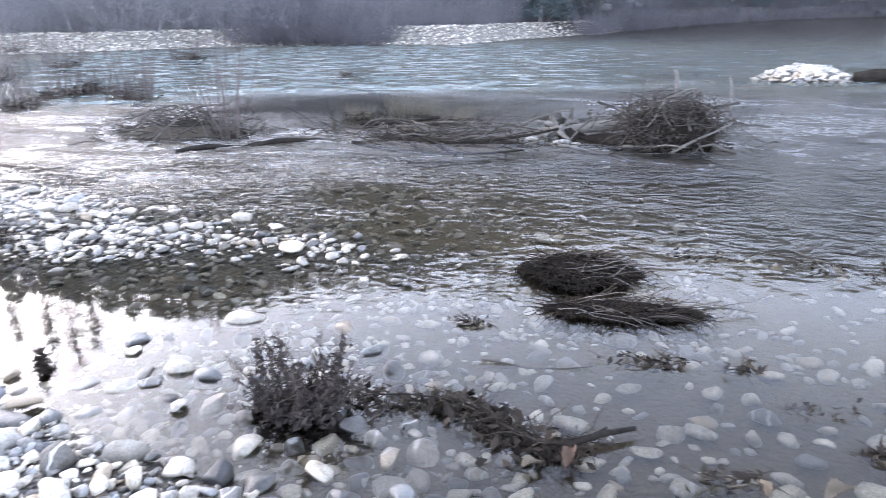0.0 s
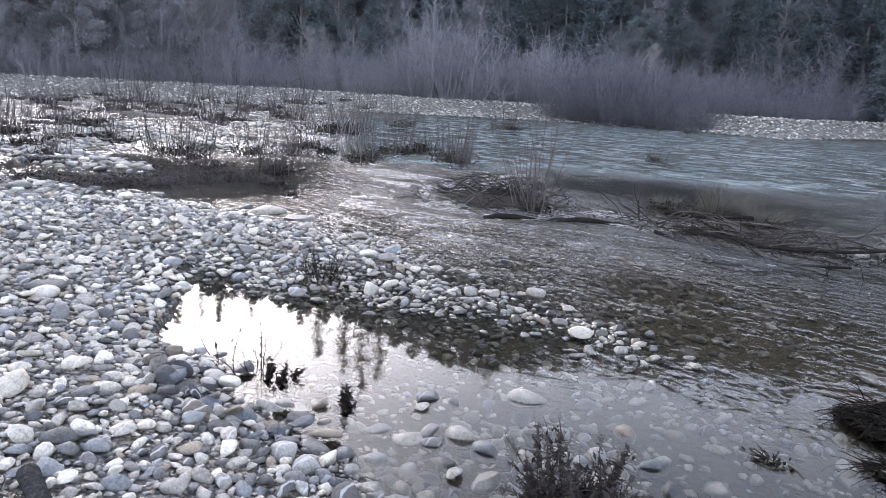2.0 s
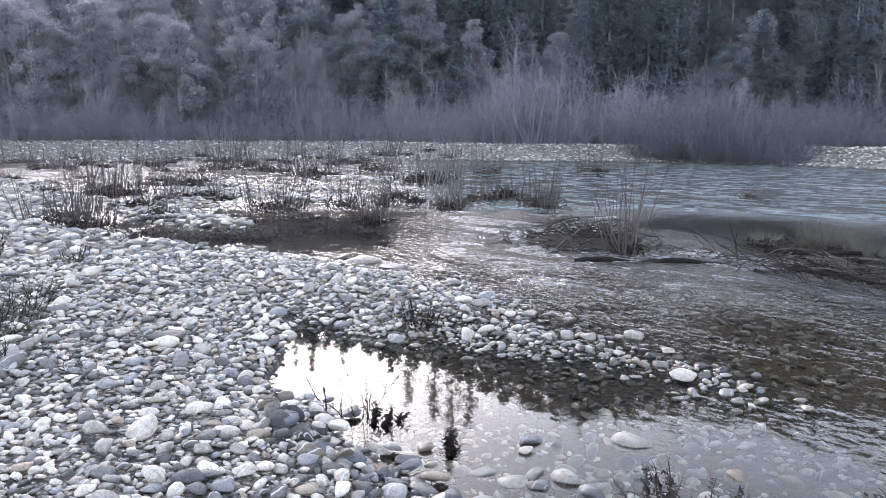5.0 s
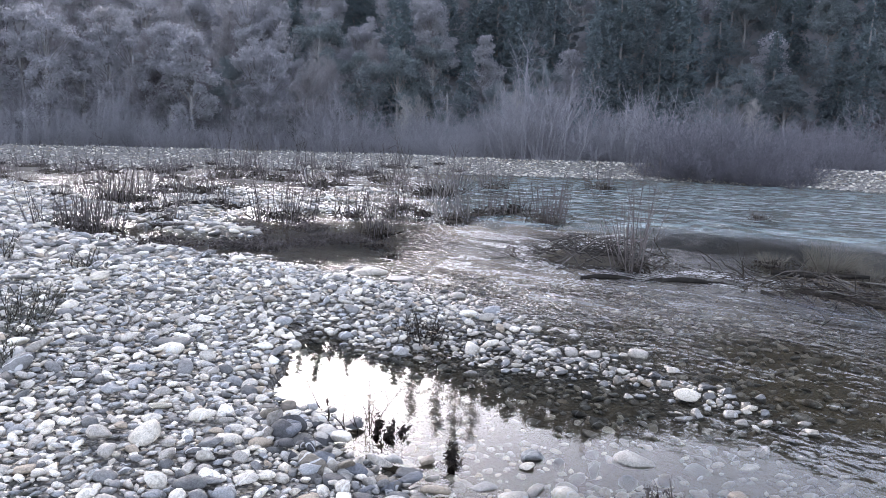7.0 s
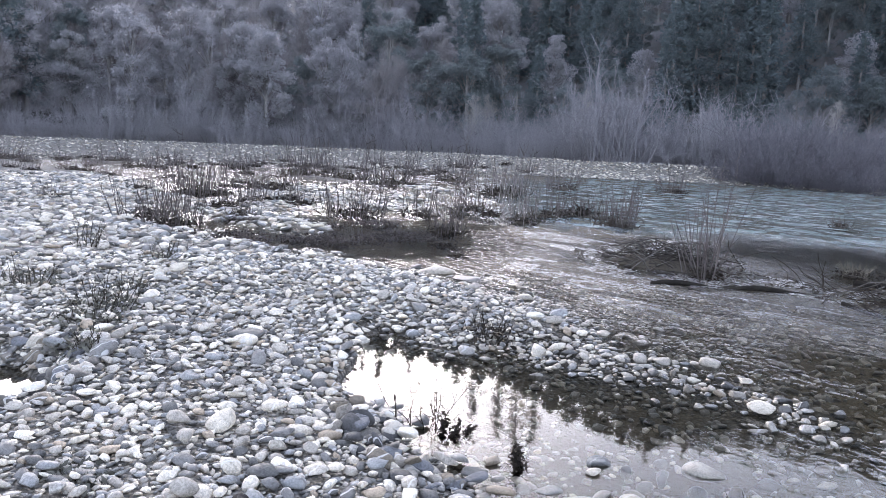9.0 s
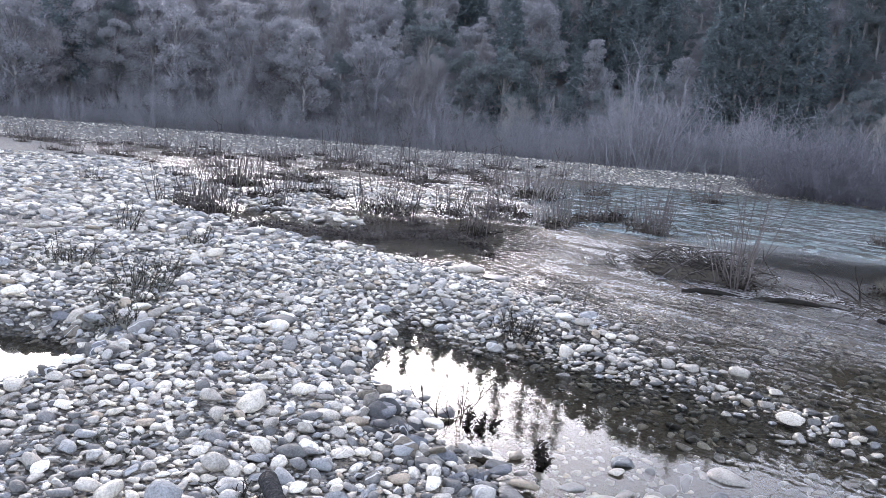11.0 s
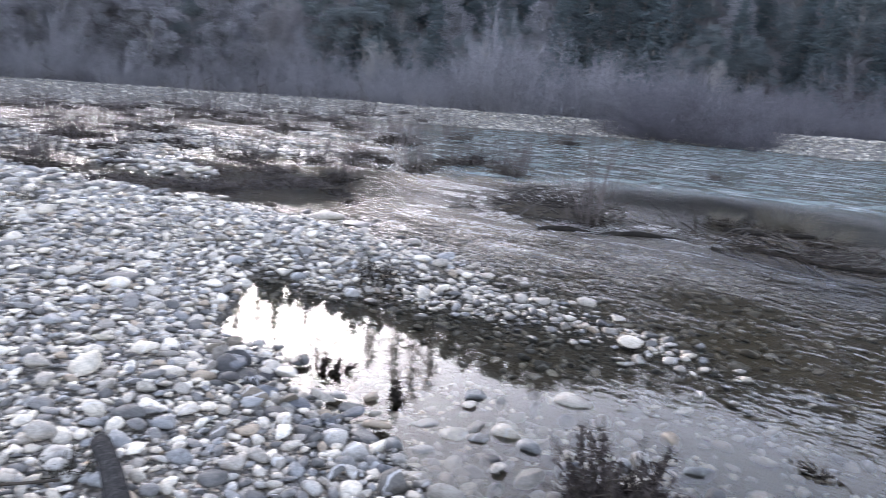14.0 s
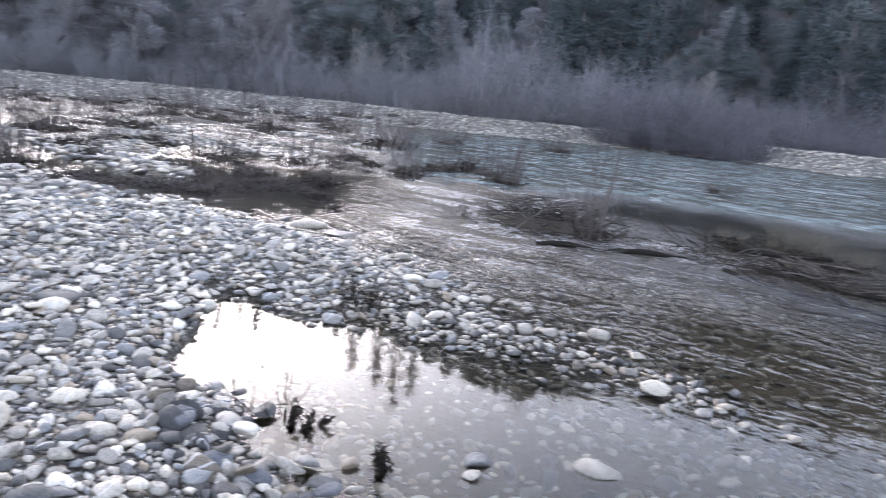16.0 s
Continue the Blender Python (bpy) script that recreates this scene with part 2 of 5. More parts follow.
def plant_material(name, stops, rough=0.8, scale=3.0, translucent=0.0):
    """Twigs, bark or leaves: a colour that varies from piece to piece and along each piece."""
    m, nt, out = nodes_of(name)
    geo = nt.nodes.new("ShaderNodeNewGeometry")
    info = nt.nodes.new("ShaderNodeObjectInfo")
    grain = noise_tex(nt, scale, 4, 0.65, geo.outputs["Position"])
    f = op(nt, "ADD", op(nt, "MULTIPLY", geo.outputs["Random Per Island"], 0.45), op(nt, "MULTIPLY", grain, 0.4))
    f = op(nt, "ADD", f, op(nt, "MULTIPLY", op(nt, "SUBTRACT", info.outputs["Random"], 0.3), 0.3), True)
    c = ramp(nt, f, stops)
    b = node(nt, "BsdfPrincipled", Roughness=rough, Specular_IOR_Level=0.0)
    nt.links.new(c, b.inputs["Base Color"])
    last = b.outputs[0]
    if translucent:
        t = node(nt, "BsdfTranslucent")
        nt.links.new(c, t.inputs["Color"])
        mx = node(nt, "MixShader", Fac=translucent)
        nt.links.new(last, mx.inputs[1])
        nt.links.new(t.outputs[0], mx.inputs[2])
        last = mx.outputs[0]
    nt.links.new(last, out.inputs[0])
    return m


def bark_material(name, stops, scale=14.0, rough=0.8, plates=0.0):
    m, nt, out = nodes_of(name)
    co = nt.nodes.new("ShaderNodeTexCoord")
    mp = node(nt, "Mapping", Scale=(1, 1, 1))
    nt.links.new(co.outputs["Object"], mp.inputs[0])
    g = noise_tex(nt, scale, 6, 0.7, mp.outputs[0], 1.5)
    fine = noise_tex(nt, scale * 5, 4, 0.7, mp.outputs[0])
    f = op(nt, "ADD", op(nt, "MULTIPLY", g, 0.7), op(nt, "MULTIPLY", fine, 0.3))
    if plates:
        cells = node(nt, "TexVoronoi", Scale=plates)
        stretch = node(nt, "Mapping", Scale=(1.6, 0.8, 0.8))
        nt.links.new(co.outputs["Object"], stretch.inputs[0])
        nt.links.new(stretch.outputs[0], cells.inputs["Vector"])
        f = op(nt, "ADD", op(nt, "MULTIPLY", f, 0.6), op(nt, "MULTIPLY", op(nt, "SUBTRACT", 0.75, cells.outputs["Distance"]), 0.55))
    b = node(nt, "BsdfPrincipled", Roughness=rough, Specular_IOR_Level=0.0)
    nt.links.new(ramp(nt, f, stops), b.inputs["Base Color"])
    bump = node(nt, "Bump", Strength=0.8, Distance=0.008)
    nt.links.new(f, bump.inputs["Height"])
    nt.links.new(bump.outputs[0], b.inputs["Normal"])
    nt.links.new(b.outputs[0], out.inputs[0])
    return m


M_STONE = stone_material("river_stone")
M_SLATE = stone_material("dark_river_stone", DARK_COLOURS)
M_GROUND = ground_material()
M_WATER = water_material()
# needles, leaves and dull crowns: distant haze painted in as paler, bluer base colours
M_NEEDLE = plant_material("haze_paled_needles", [(0.0, (0.100, 0.128, 0.138)), (0.5, (0.142, 0.174, 0.182)), (1.0, (0.190, 0.224, 0.226))], 0.7, 0.5, 0.5)
M_BROAD = plant_material("haze_paled_leaves", [(0.0, (0.132, 0.155, 0.160)), (0.5, (0.180, 0.204, 0.206)), (1.0, (0.228, 0.252, 0.248))], 0.65, 0.5, 0.5)
M_DULL = plant_material("haze_paled_crown", [(0.0, (0.305, 0.302, 0.314)), (0.5, (0.375, 0.370, 0.384)), (1.0, (0.445, 0.438, 0.454))], 0.85, 0.5, 0.62)
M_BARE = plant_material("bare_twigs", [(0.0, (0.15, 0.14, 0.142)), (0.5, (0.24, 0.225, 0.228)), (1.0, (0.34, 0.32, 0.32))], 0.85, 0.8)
M_BRUSH = plant_material("brush_twigs", [(0.0, (0.14, 0.135, 0.146)), (0.5, (0.25, 0.242, 0.256)), (1.0, (0.37, 0.36, 0.372))], 0.85, 0.8)
M_SHRUB = plant_material("grey_brush_twigs", [(0.0, (0.10, 0.096, 0.106)), (0.5, (0.175, 0.169, 0.183)), (1.0, (0.27, 0.262, 0.276))], 0.85, 0.8)
M_BUSH = plant_material("dark_brush_twigs", [(0.0, (0.085, 0.08, 0.088)), (0.5, (0.15, 0.143, 0.156)), (1.0, (0.25, 0.24, 0.258))], 0.85, 0.8)
M_TRUNK = bark_material("tree_bark", [(0.3, (0.14, 0.134, 0.13)), (0.7, (0.26, 0.25, 0.24))], 3.0)
M_PALE = bark_material("pale_bark", [(0.3, (0.20, 0.19, 0.18)), (0.7, (0.38, 0.365, 0.35))], 3.0)
M_WILLOW = plant_material("willow_stems", [(0.0, (0.05, 0.043, 0.041)), (0.5, (0.115, 0.10, 0.095)), (1.0, (0.22, 0.195, 0.18))], 0.7, 6.0)
M_DRIFT = plant_material("driftwood_sticks", [(0.0, (0.025, 0.022, 0.02)), (0.5, (0.07, 0.063, 0.057)), (1.0, (0.27, 0.252, 0.228))], 0.75, 8.0)
M_WETSTICK = plant_material("wet_twigs", [(0.0, (0.018, 0.016, 0.014)), (0.5, (0.045, 0.038, 0.032)), (1.0, (0.12, 0.105, 0.085))], 0.45, 10.0)
M_ROT = plant_material("rotten_leaves", [(0.0, (0.014, 0.012, 0.010)), (0.5, (0.032, 0.027, 0.023)), (1.0, (0.075, 0.06, 0.046))], 0.65, 30.0)
M_WITHER = plant_material("withered_leaves", [(0.0, (0.026, 0.022, 0.021)), (0.5, (0.062, 0.052, 0.048)), (1.0, (0.16, 0.135, 0.12))], 0.75, 25.0)
M_STRAW = plant_material("dry_grass", [(0.0, (0.09, 0.08, 0.065)), (0.5, (0.17, 0.155, 0.128)), (1.0, (0.27, 0.25, 0.21))], 0.8, 4.0, 0.15)
M_MUD = bark_material("wet_silt", [(0.3, (0.012, 0.010, 0.009)), (0.7, (0.032, 0.027, 0.023))], 20.0, 0.85)
M_BURNT = bark_material("charred_bark", [(0.35, (0.018, 0.018, 0.019)), (0.55, (0.055, 0.053, 0.052)), (0.72, (0.15, 0.146, 0.142))], 34.0, 0.85, 0.0)
M_GREYWOOD = bark_material("bleached_driftwood", [(0.3, (0.06, 0.055, 0.05)), (0.5, (0.14, 0.13, 0.118)), (0.72, (0.27, 0.25, 0.23))], 12.0, 0.8)
M_LOG = bark_material("waterlogged_bark", [(0.3, (0.012, 0.011, 0.010)), (0.55, (0.028, 0.025, 0.022)), (0.75, (0.075, 0.067, 0.06))], 9.0, 0.6)
M_PALELEAF = plant_material("faded_leaf", [(0.0, (0.08, 0.066, 0.05)), (0.5, (0.155, 0.13, 0.10)), (1.0, (0.26, 0.225, 0.18))], 0.6, 25.0)
M_BROWNLEAF = plant_material("brown_leaf", [(0.0, (0.05, 0.034, 0.027)), (0.5, (0.10, 0.066, 0.05)), (1.0, (0.18, 0.128, 0.10))], 0.5, 25.0)

# ---- shapes ----


class Geo:
    """Triangles gathered piece by piece, made into one mesh at the end."""

    def __init__(self):
        self.v, self.f, self.n = [], [], 0

    def add(self, verts, tris):
        verts, tris = np.asarray(verts, float).reshape(-1, 3), np.asarray(tris, int).reshape(-1, 3)
        self.v.append(verts)
        self.f.append(tris + self.n)
        self.n += len(verts)

    def mesh(self, name, smooth=True):
        v = np.concatenate(self.v).astype(np.float32)
        f = np.concatenate(self.f).astype(np.int32)
        me = bpy.data.meshes.new(name)
        me.vertices.add(len(v))
        me.vertices.foreach_set("co", v.ravel())
        me.loops.add(f.size)
        me.loops.foreach_set("vertex_index", f.ravel())
        me.polygons.add(len(f))
        me.polygons.foreach_set("loop_start", np.arange(0, f.size, 3, dtype=np.int32))
        me.polygons.foreach_set("use_smooth", np.full(len(f), smooth))
        me.update(calc_edges=True)
        return me

    def tube(self, path, radii, sides=4, cap=False):
        path = np.asarray(path, float)
        k = len(path)
        radii = np.broadcast_to(radii, (k,))
        along = path[-1] - path[0]
        along = along / (np.linalg.norm(along) + 1e-9)
        ref = np.array([0, 0, 1.0]) if abs(along[2]) < 0.8 else np.array([1.0, 0, 0])
        a = np.cross(along, ref)
        a /= np.linalg.norm(a)
        b = np.cross(along, a)
        ang = np.linspace(0, 2 * np.pi, sides, endpoint=False)
        ring = np.cos(ang)[:, None] * a + np.sin(ang)[:, None] * b
        v = (path[:, None, :] + radii[:, None, None] * ring[None]).reshape(-1, 3)
        i, j = np.meshgrid(np.arange(k - 1), np.arange(sides), indexing="ij")
        p, q = (i * sides + j).ravel(), (i * sides + (j + 1) % sides).ravel()
        tris = [np.stack([p, p + sides, q], 1), np.stack([q, p + sides, q + sides], 1)]
        if cap:
            v = np.concatenate([v, path[[0, -1]]])
            m = np.arange(sides)
            n = (m + 1) % sides
            tris += [np.stack([m, n, np.full(sides, k * sides)], 1), np.stack([(k - 1) * sides + n, (k - 1) * sides + m, np.full(sides, k * sides + 1)], 1)]
        self.add(v, np.concatenate(tris))

    def quads(self, centres, size, rng, stretch=1.0, up=0.0):
        """Leaves: one bent pair of triangles each, turned at random; up leans them level."""
        centres = np.asarray(centres, float).reshape(-1, 3)
        n = len(centres)
        nrm = rng.normal(size=(n, 3))
        nrm[:, 2] = np.abs(nrm[:, 2]) + up
        nrm /= np.linalg.norm(nrm, axis=1)[:, None]
        t = np.cross(nrm, rng.normal(size=(n, 3)))
        t /= np.linalg.norm(t, axis=1)[:, None] + 1e-9
        u = np.cross(nrm, t)
        s = np.broadcast_to(size, (n,))[:, None] * rng.uniform(0.6, 1.3, (n, 1))
        fold = nrm * s * rng.uniform(-0.25, 0.35, (n, 1))
        v = np.stack([centres - t * s * 0.5 * stretch, centres - u * s * 0.36 + fold, centres + t * s * 0.5 * stretch, centres + u * s * 0.36 + fold], 1).reshape(-1, 3)
        k = np.arange(n)[:, None] * 4
        self.add(v, np.concatenate([k + [0, 1, 2], k + [0, 2, 3]]))


LOOSE = {"root_mat", "caught_litter", "litter", "mat", "litter_mound", "foliage", "twig_tangle", "stem_tangle", "straw_layer", "stone_clutch", "blade_clump"}


def part(name, geo, material, parent=None, label="", smooth=True):
    me = geo if isinstance(geo, bpy.types.Mesh) else geo.mesh(name, smooth)
    if not me.materials:
        me.materials.append(material)
    ob = new(name, me)
    if parent is not None:
        ob.parent = parent
    if label:
        ob["label"] = label
    if name in LOOSE:
        ob["kind"] = "stuff"
    return ob


def thing(name, label, category, group="", m=None):
    e = new(name)
    e.empty_display_size = 0.1
    if m is not None:
        e.matrix_basis = m
    return tagged(e, label, category, group)


def wander(rng, start, heading, length, steps=5, bend=0.25, lift=0.0):
    """A crooked line of that length from start."""
    p, d = np.array(start, float), np.array(heading, float)
    d /= np.linalg.norm(d)
    pts = [p.copy()]
    for _ in range(steps):
        d = d + rng.normal(size=3) * bend
        d[2] += lift
        d /= np.linalg.norm(d)
        p = p + d * length / steps
        pts.append(p.copy())
    return np.array(pts)


def ico(level):
    bm = bmesh.new()
    bmesh.ops.create_icosphere(bm, subdivisions=level, radius=1.0)
    v = np.array([x.co[:] for x in bm.verts])
    f = np.array([[x.index for x in y.verts] for y in bm.faces])
    bm.free()
    return v, f


def pebble(level, rng, power=0.85):
    """A water-worn stone about two across: flattened, a little square, uneven."""
    v, f = ico(level)
    w = np.sign(v) * np.abs(v) ** power
    for _ in range(3):
        d = rng.normal(size=3)
        d /= np.linalg.norm(d)
        w = w * (1 + 0.10 * rng.normal() * np.cos(2.2 * (v @ d) + rng.uniform(0, 6)))[:, None]
    # one or two worn facets
    for _ in range(7):
        d = rng.normal(size=3)
        d /= np.linalg.norm(d)
        over = np.maximum(w @ d - rng.uniform(0.42, 0.8), 0)
        w = w - over[:, None] * d * 0.9
    w = w / np.abs(w).max(axis=0)
    return w * np.array([1.0, rng.uniform(0.60, 0.88), rng.uniform(0.30, 0.60)]), f


def smooth01(x):
    x = np.clip(x, 0, 1)
    return x * x * (3 - 2 * x)


def fbm(x, y, scale, seed=0, octaves=4):
    """Cheap smooth noise from sums of turned waves, about -1 to 1."""
    r = np.random.RandomState(seed)
    out, amp, tot = 0.0, 1.0, 0.0
    for o in range(octaves):
        k = scale * 2 ** o
        for _ in range(3):
            a, p = r.uniform(0, 2 * np.pi), r.uniform(0, 2 * np.pi)
            out = out + amp * np.sin(k * (x * np.cos(a) + y * np.sin(a)) + p + 1.3 * np.sin(0.6 * k * (y * np.cos(a) - x * np.sin(a)) + 2 * p))
            tot += amp * 0.6
        amp *= 0.55
    return out / tot


# ---- the lie of the land ----
CX, CY = 0.7, 0.1          # where one stands
SHORE = [(9, 0.6), (3, 1.0), (1.4, 1.25), (0.6, 1.5), (-0.25, 1.8), (-0.95, 2.0), (-1.4, 2.08), (-1.95, 2.06), (-2.3, 2.02), (-2.6, 2.1), (-2.75, 2.2),
         (-3.0, 2.12), (-3.45, 2.12), (-3.9, 2.5), (-4.45, 2.97), (-4.45, 3.15), (-4.0, 3.12), (-3.75, 3.3), (-3.8, 3.8), (-3.7, 4.2), (-3.3, 4.5),
         (-3.6, 4.8), (-4.3, 4.9), (-5.2, 4.85), (-6.2, 4.9), (-7.1, 4.7), (-8.4, 4.35), (-9.6, 4.0), (-11.5, 3.5), (-12.6, 3.1),
         (-14.5, 3.2), (-17, 4.3), (-20.5, 5.3), (-27, 5.6), (-40, 3.0), (-60, -12), (-60, -60), (30, -60), (30, -6)]
FAR_BANK = ([-180, -60, -20, -12, -4, 2, 8, 18, 24, 34, 44, 60, 77, 95, 120, 180], [300, 260, 170, 150, 118, 80, 54, 38.6, 41, 42.5, 42, 42, 43, 46, 70, 300])
RIDGE = ([-180, -90, -45, -20, -10, 0, 10, 24, 30, 35, 39, 42, 44.5, 46, 50, 55, 60, 65, 70, 76, 85, 95, 120, 150, 180], [4, 6, 13, 17.5, 18.3, 18.2, 19.2, 20.6, 20.9, 21.2, 21.6, 20.5, 19.8, 19.1, 17.6, 16.6, 15.6, 14.0, 13.2, 12.6, 11.8, 11.2, 7, 4, 4])


def inside_distance(x, y, poly):
    """Metres to the outline, positive inside."""
    best, within = np.full(x.shape, 1e9), np.zeros(x.shape, bool)
    for (ax, ay), (bx, by) in zip(poly, poly[1:] + poly[:1]):
        dx, dy = bx - ax, by - ay
        t = np.clip(((x - ax) * dx + (y - ay) * dy) / (dx * dx + dy * dy), 0, 1)
        best = np.minimum(best, np.hypot(x - ax - t * dx, y - ay - t * dy))
        cross = (ay > y) != (by > y)
        within ^= cross & (x < dx * (y - ay) / (dy if abs(dy) > 1e-9 else 1e-9) + ax)
    return np.where(within, best, -best)


def polar(x, y):
    return np.hypot(x - CX, y - CY), np.degrees(np.arctan2(-(x - CX), y - CY))


def spot(bearing, r):
    b = radians(bearing)
    return CX - r * math.sin(b), CY + r * math.cos(b)


SHALLOWS = [(-5.9, 8.6, 0.9), (-3.6, 10.6, 1.2), (-2.6, 9.6, 1.0), (-10.2, 7.7, 0.8), (-13.1, 7.5, 1.4), (-10.9, 10.3, 1.1), (-10.2, 12.2, 1.3), (-18.9, 25.2, 1.5), (0.3, 9.4, 0.8)]

# low gravel bars just above the water of the flats
BARS = [(-13.6, 5.2, 1.7), (-11.7, 5.5, 0.9), (-15.6, 6.4, 1.6), (-18.2, 7.6, 2.0), (-14.8, 8.9, 1.0), (-17.2, 11.2, 1.5), (-22.5, 9.5, 2.6), (-12.4, 13.2, 0.9), (-20.5, 14.5, 2.0), (-26.5, 13.0, 2.6)]


def height(x, y):
    x, y = np.asarray(x, float), np.asarray(y, float)
    d = inside_distance(x, y, SHORE) + 0.10 * fbm(x, y, 2.2, 3)
    dry = 0.01 + 0.12 * (1 - np.exp(-np.maximum(d, 0) / 0.8)) + 0.012 * np.minimum(np.maximum(d, 0), 12) + 0.025 * fbm(x, y, 1.1, 5)
    w = np.maximum(-d, 0)
    bed = -0.012 - 0.08 * (1 - np.exp(-w / 0.9)) - 0.55 * smooth01((w - 0.9) / 9.0) + 0.025 * fbm(x, y, 1.7, 6)
    pool = smooth01((-1.2 - x) / 0.5) * smooth01((3.5 - y) / 0.5)
    bed = bed - pool * 0.07 * (1 - np.exp(-w / 0.2))
    # the drowned tail of the spit
    t = np.clip((x + 3.2) / 3.4, 0, 1)
    off = np.hypot(x + 3.2 - t * 3.4, (y - 4.25 - 0.25 * t) * 1.0)
    bed = np.maximum(bed, 0.012 - 0.055 * t - 0.06 * off - 0.4 * smooth01((off - 1.0) / 1.5) + 0.02 * fbm(x, y, 2.6, 15))
    for sx, sy, sr in SHALLOWS:
        q = np.hypot(x - sx, y - sy) / sr
        bed = np.maximum(bed, -0.6 + 0.53 * np.exp(-q ** 4))
    r, b = polar(x, y)
    # braided flats towards the far left: strips of low gravel and water
    flats = smooth01((b - 44) / 14) * smooth01((r - 11) / 6) * (1 - smooth01((b - 110) / 20))
    strip = fbm(x * 0.35 + y * 0.1, y * 1.0 + x * 0.15, 0.75, 11)
    bed = bed * (1 - flats) + flats * (-0.06 + 0.13 * strip)
    for sx, sy, sr in BARS:
        q = np.hypot((x - sx) / (1.5 * sr), (y - sy) / (0.6 * sr)) + 0.25 * fbm(x, y, 1.2, 14)
        bed = np.maximum(bed, -0.35 + 0.40 * np.exp(-np.abs(q) ** 4))
    z = np.where(d > 0, dry, bed)
    # the hole of the second small pool
    q = np.hypot((x + 4.45) / 0.98, (y + 0.75) / 1.5) + 0.07 * fbm(x, y, 3.0, 9)
    z = np.where(q < 1.4, np.minimum(z, -0.10 + 0.36 * smooth01((q - 0.62) / 0.7)), z)
    # heap of stones in the river
    q = np.hypot((x - 2.8) / 1.5, (y - 18.6) / 1.3)
    z = np.maximum(z, -0.6 + 0.86 * np.exp(-q ** 2.2))
    # the far bar and the hillside
    R = np.interp(b, *FAR_BANK)
    left = smooth01((b - 40) / 25)
    rise = (0.85 + 0.9 * smooth01((7 - b) / 3)) * smooth01((r - R) / (4.5 + 14 * left - 2.5 * smooth01((7 - b) / 3)))
    far = r - R
    z = np.where(far > 0, rise + 0.05 * fbm(x, y, 0.8, 8) * smooth01(far / 3), z * smooth01(-far / 1.5))
    start, top = R + 22, R + 110
    ground_top = np.tan(np.radians(np.maximum(np.interp(b, *RIDGE) - 1.9, 0.5))) * top
    hill = ground_top * np.clip((r - start) / (top - start), 0, 1) ** 0.92 + 0.02 * np.maximum(r - top, 0)
    return z + np.where(r > start, hill * (1 + 0.06 * fbm(x, y, 0.05, 12)), 0)


def grid_mesh(name, bearings, radii, zfun, smooth=True):
    bb, rr = np.meshgrid(np.radians(bearings), radii, indexing="ij")
    x, y = CX - rr * np.sin(bb), CY + rr * np.cos(bb)
    z = zfun(x, y)
    n, k = bb.shape
    v = np.stack([x, y, z], -1).reshape(-1, 3)
    i, j = np.meshgrid(np.arange(n - 1), np.arange(k - 1), indexing="ij")
    p = (i * k + j).ravel()
    g = Geo()
    g.add(v, np.concatenate([np.stack([p, p + 1, p + k], 1), np.stack([p + k, p + 1, p + k + 1], 1)]))
    return g.mesh(name, smooth), v


bearings = np.concatenate([np.arange(-180, -30, 5.0), np.arange(-30, 110, 0.4), np.arange(110, 180.1, 5.0)])
radii = np.concatenate([[0.0], np.geomspace(0.3, 3000, 330)])
me, _ = grid_mesh("ground", bearings, radii, height)
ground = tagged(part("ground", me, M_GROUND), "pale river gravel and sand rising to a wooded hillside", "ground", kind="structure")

radii_w = np.geomspace(0.8, 420, 230)
me, wv = grid_mesh("water", np.concatenate([np.arange(-75, -30, 3.0), np.arange(-30, 110, 0.6), np.arange(110, 125, 3.0)]), radii_w, lambda x, y: x * 0.0)
wx, wy = wv[:, 0], wv[:, 1]
wr, wb = polar(wx, wy)
STILL = [(-7, -4), (-5.2, 2.0), (-4.8, 3.7), (-3.4, 4.2), (-2.4, 4.2), (-1.5, 4.3), (-0.7, 4.1), (0.2, 4.1), (0.8, 4.5), (2.2, 5.1), (7, 5.4), (9, -4)]
still = inside_distance(wx, wy, STILL) + 0.18 * fbm(wx, wy, 1.6, 33)
calm = smooth01(still / 1.5 + 0.55)
ripple = 0.002 + 0.998 * (1 - calm)
spit_x = np.clip((wx + 3.6) / 4.0, 0, 1)
spit = np.exp(-(np.hypot(wx + 3.6 - 4.0 * spit_x, wy - 4.2 - 0.4 * spit_x) / 1.4) ** 2)
ripple *= 1 - (0.95 - 0.2 * spit_x) * spit
ripple *= 0.32 + 0.62 * smooth01((wr - 4.5) / 5)
ripple *= 1 - 0.6 * np.exp(-(np.hypot((wx + 0.5) / 1.9, (wy - 6.0) / 1.1)) ** 4)
slick = np.exp(-(((wr - 12.6 - 0.12 * (wb - 22)) / 2.4) ** 4 + ((wb - 22) / 13.0) ** 4))
ripple *= 1 - 0.85 * slick
mud = np.exp(-(((wr - 11.6) / 3.0) ** 4 + ((wb - 62.5) / 12.0) ** 4))
ripple *= 1 - 0.86 * mud
ripple *= 1 - 0.62 * smooth01((wb - 46) / 9) * smooth01((wr - 9) / 3)
ripple *= 1 + 0.9 * smooth01((wr - 14) / 6) * (1 - smooth01((wb - 50) / 10))
open_river = (1 - smooth01((wb - 42) / 14)) * smooth01((wr - 13.5) / 3)
silt = (0.01 * (1 - calm) + 0.035 * smooth01((wr - 5) / 4) * (1 - calm) + 0.46 * open_river) * (1 - 0.95 * slick) * (1 - 0.4 * smooth01((20 - wb) / 14))
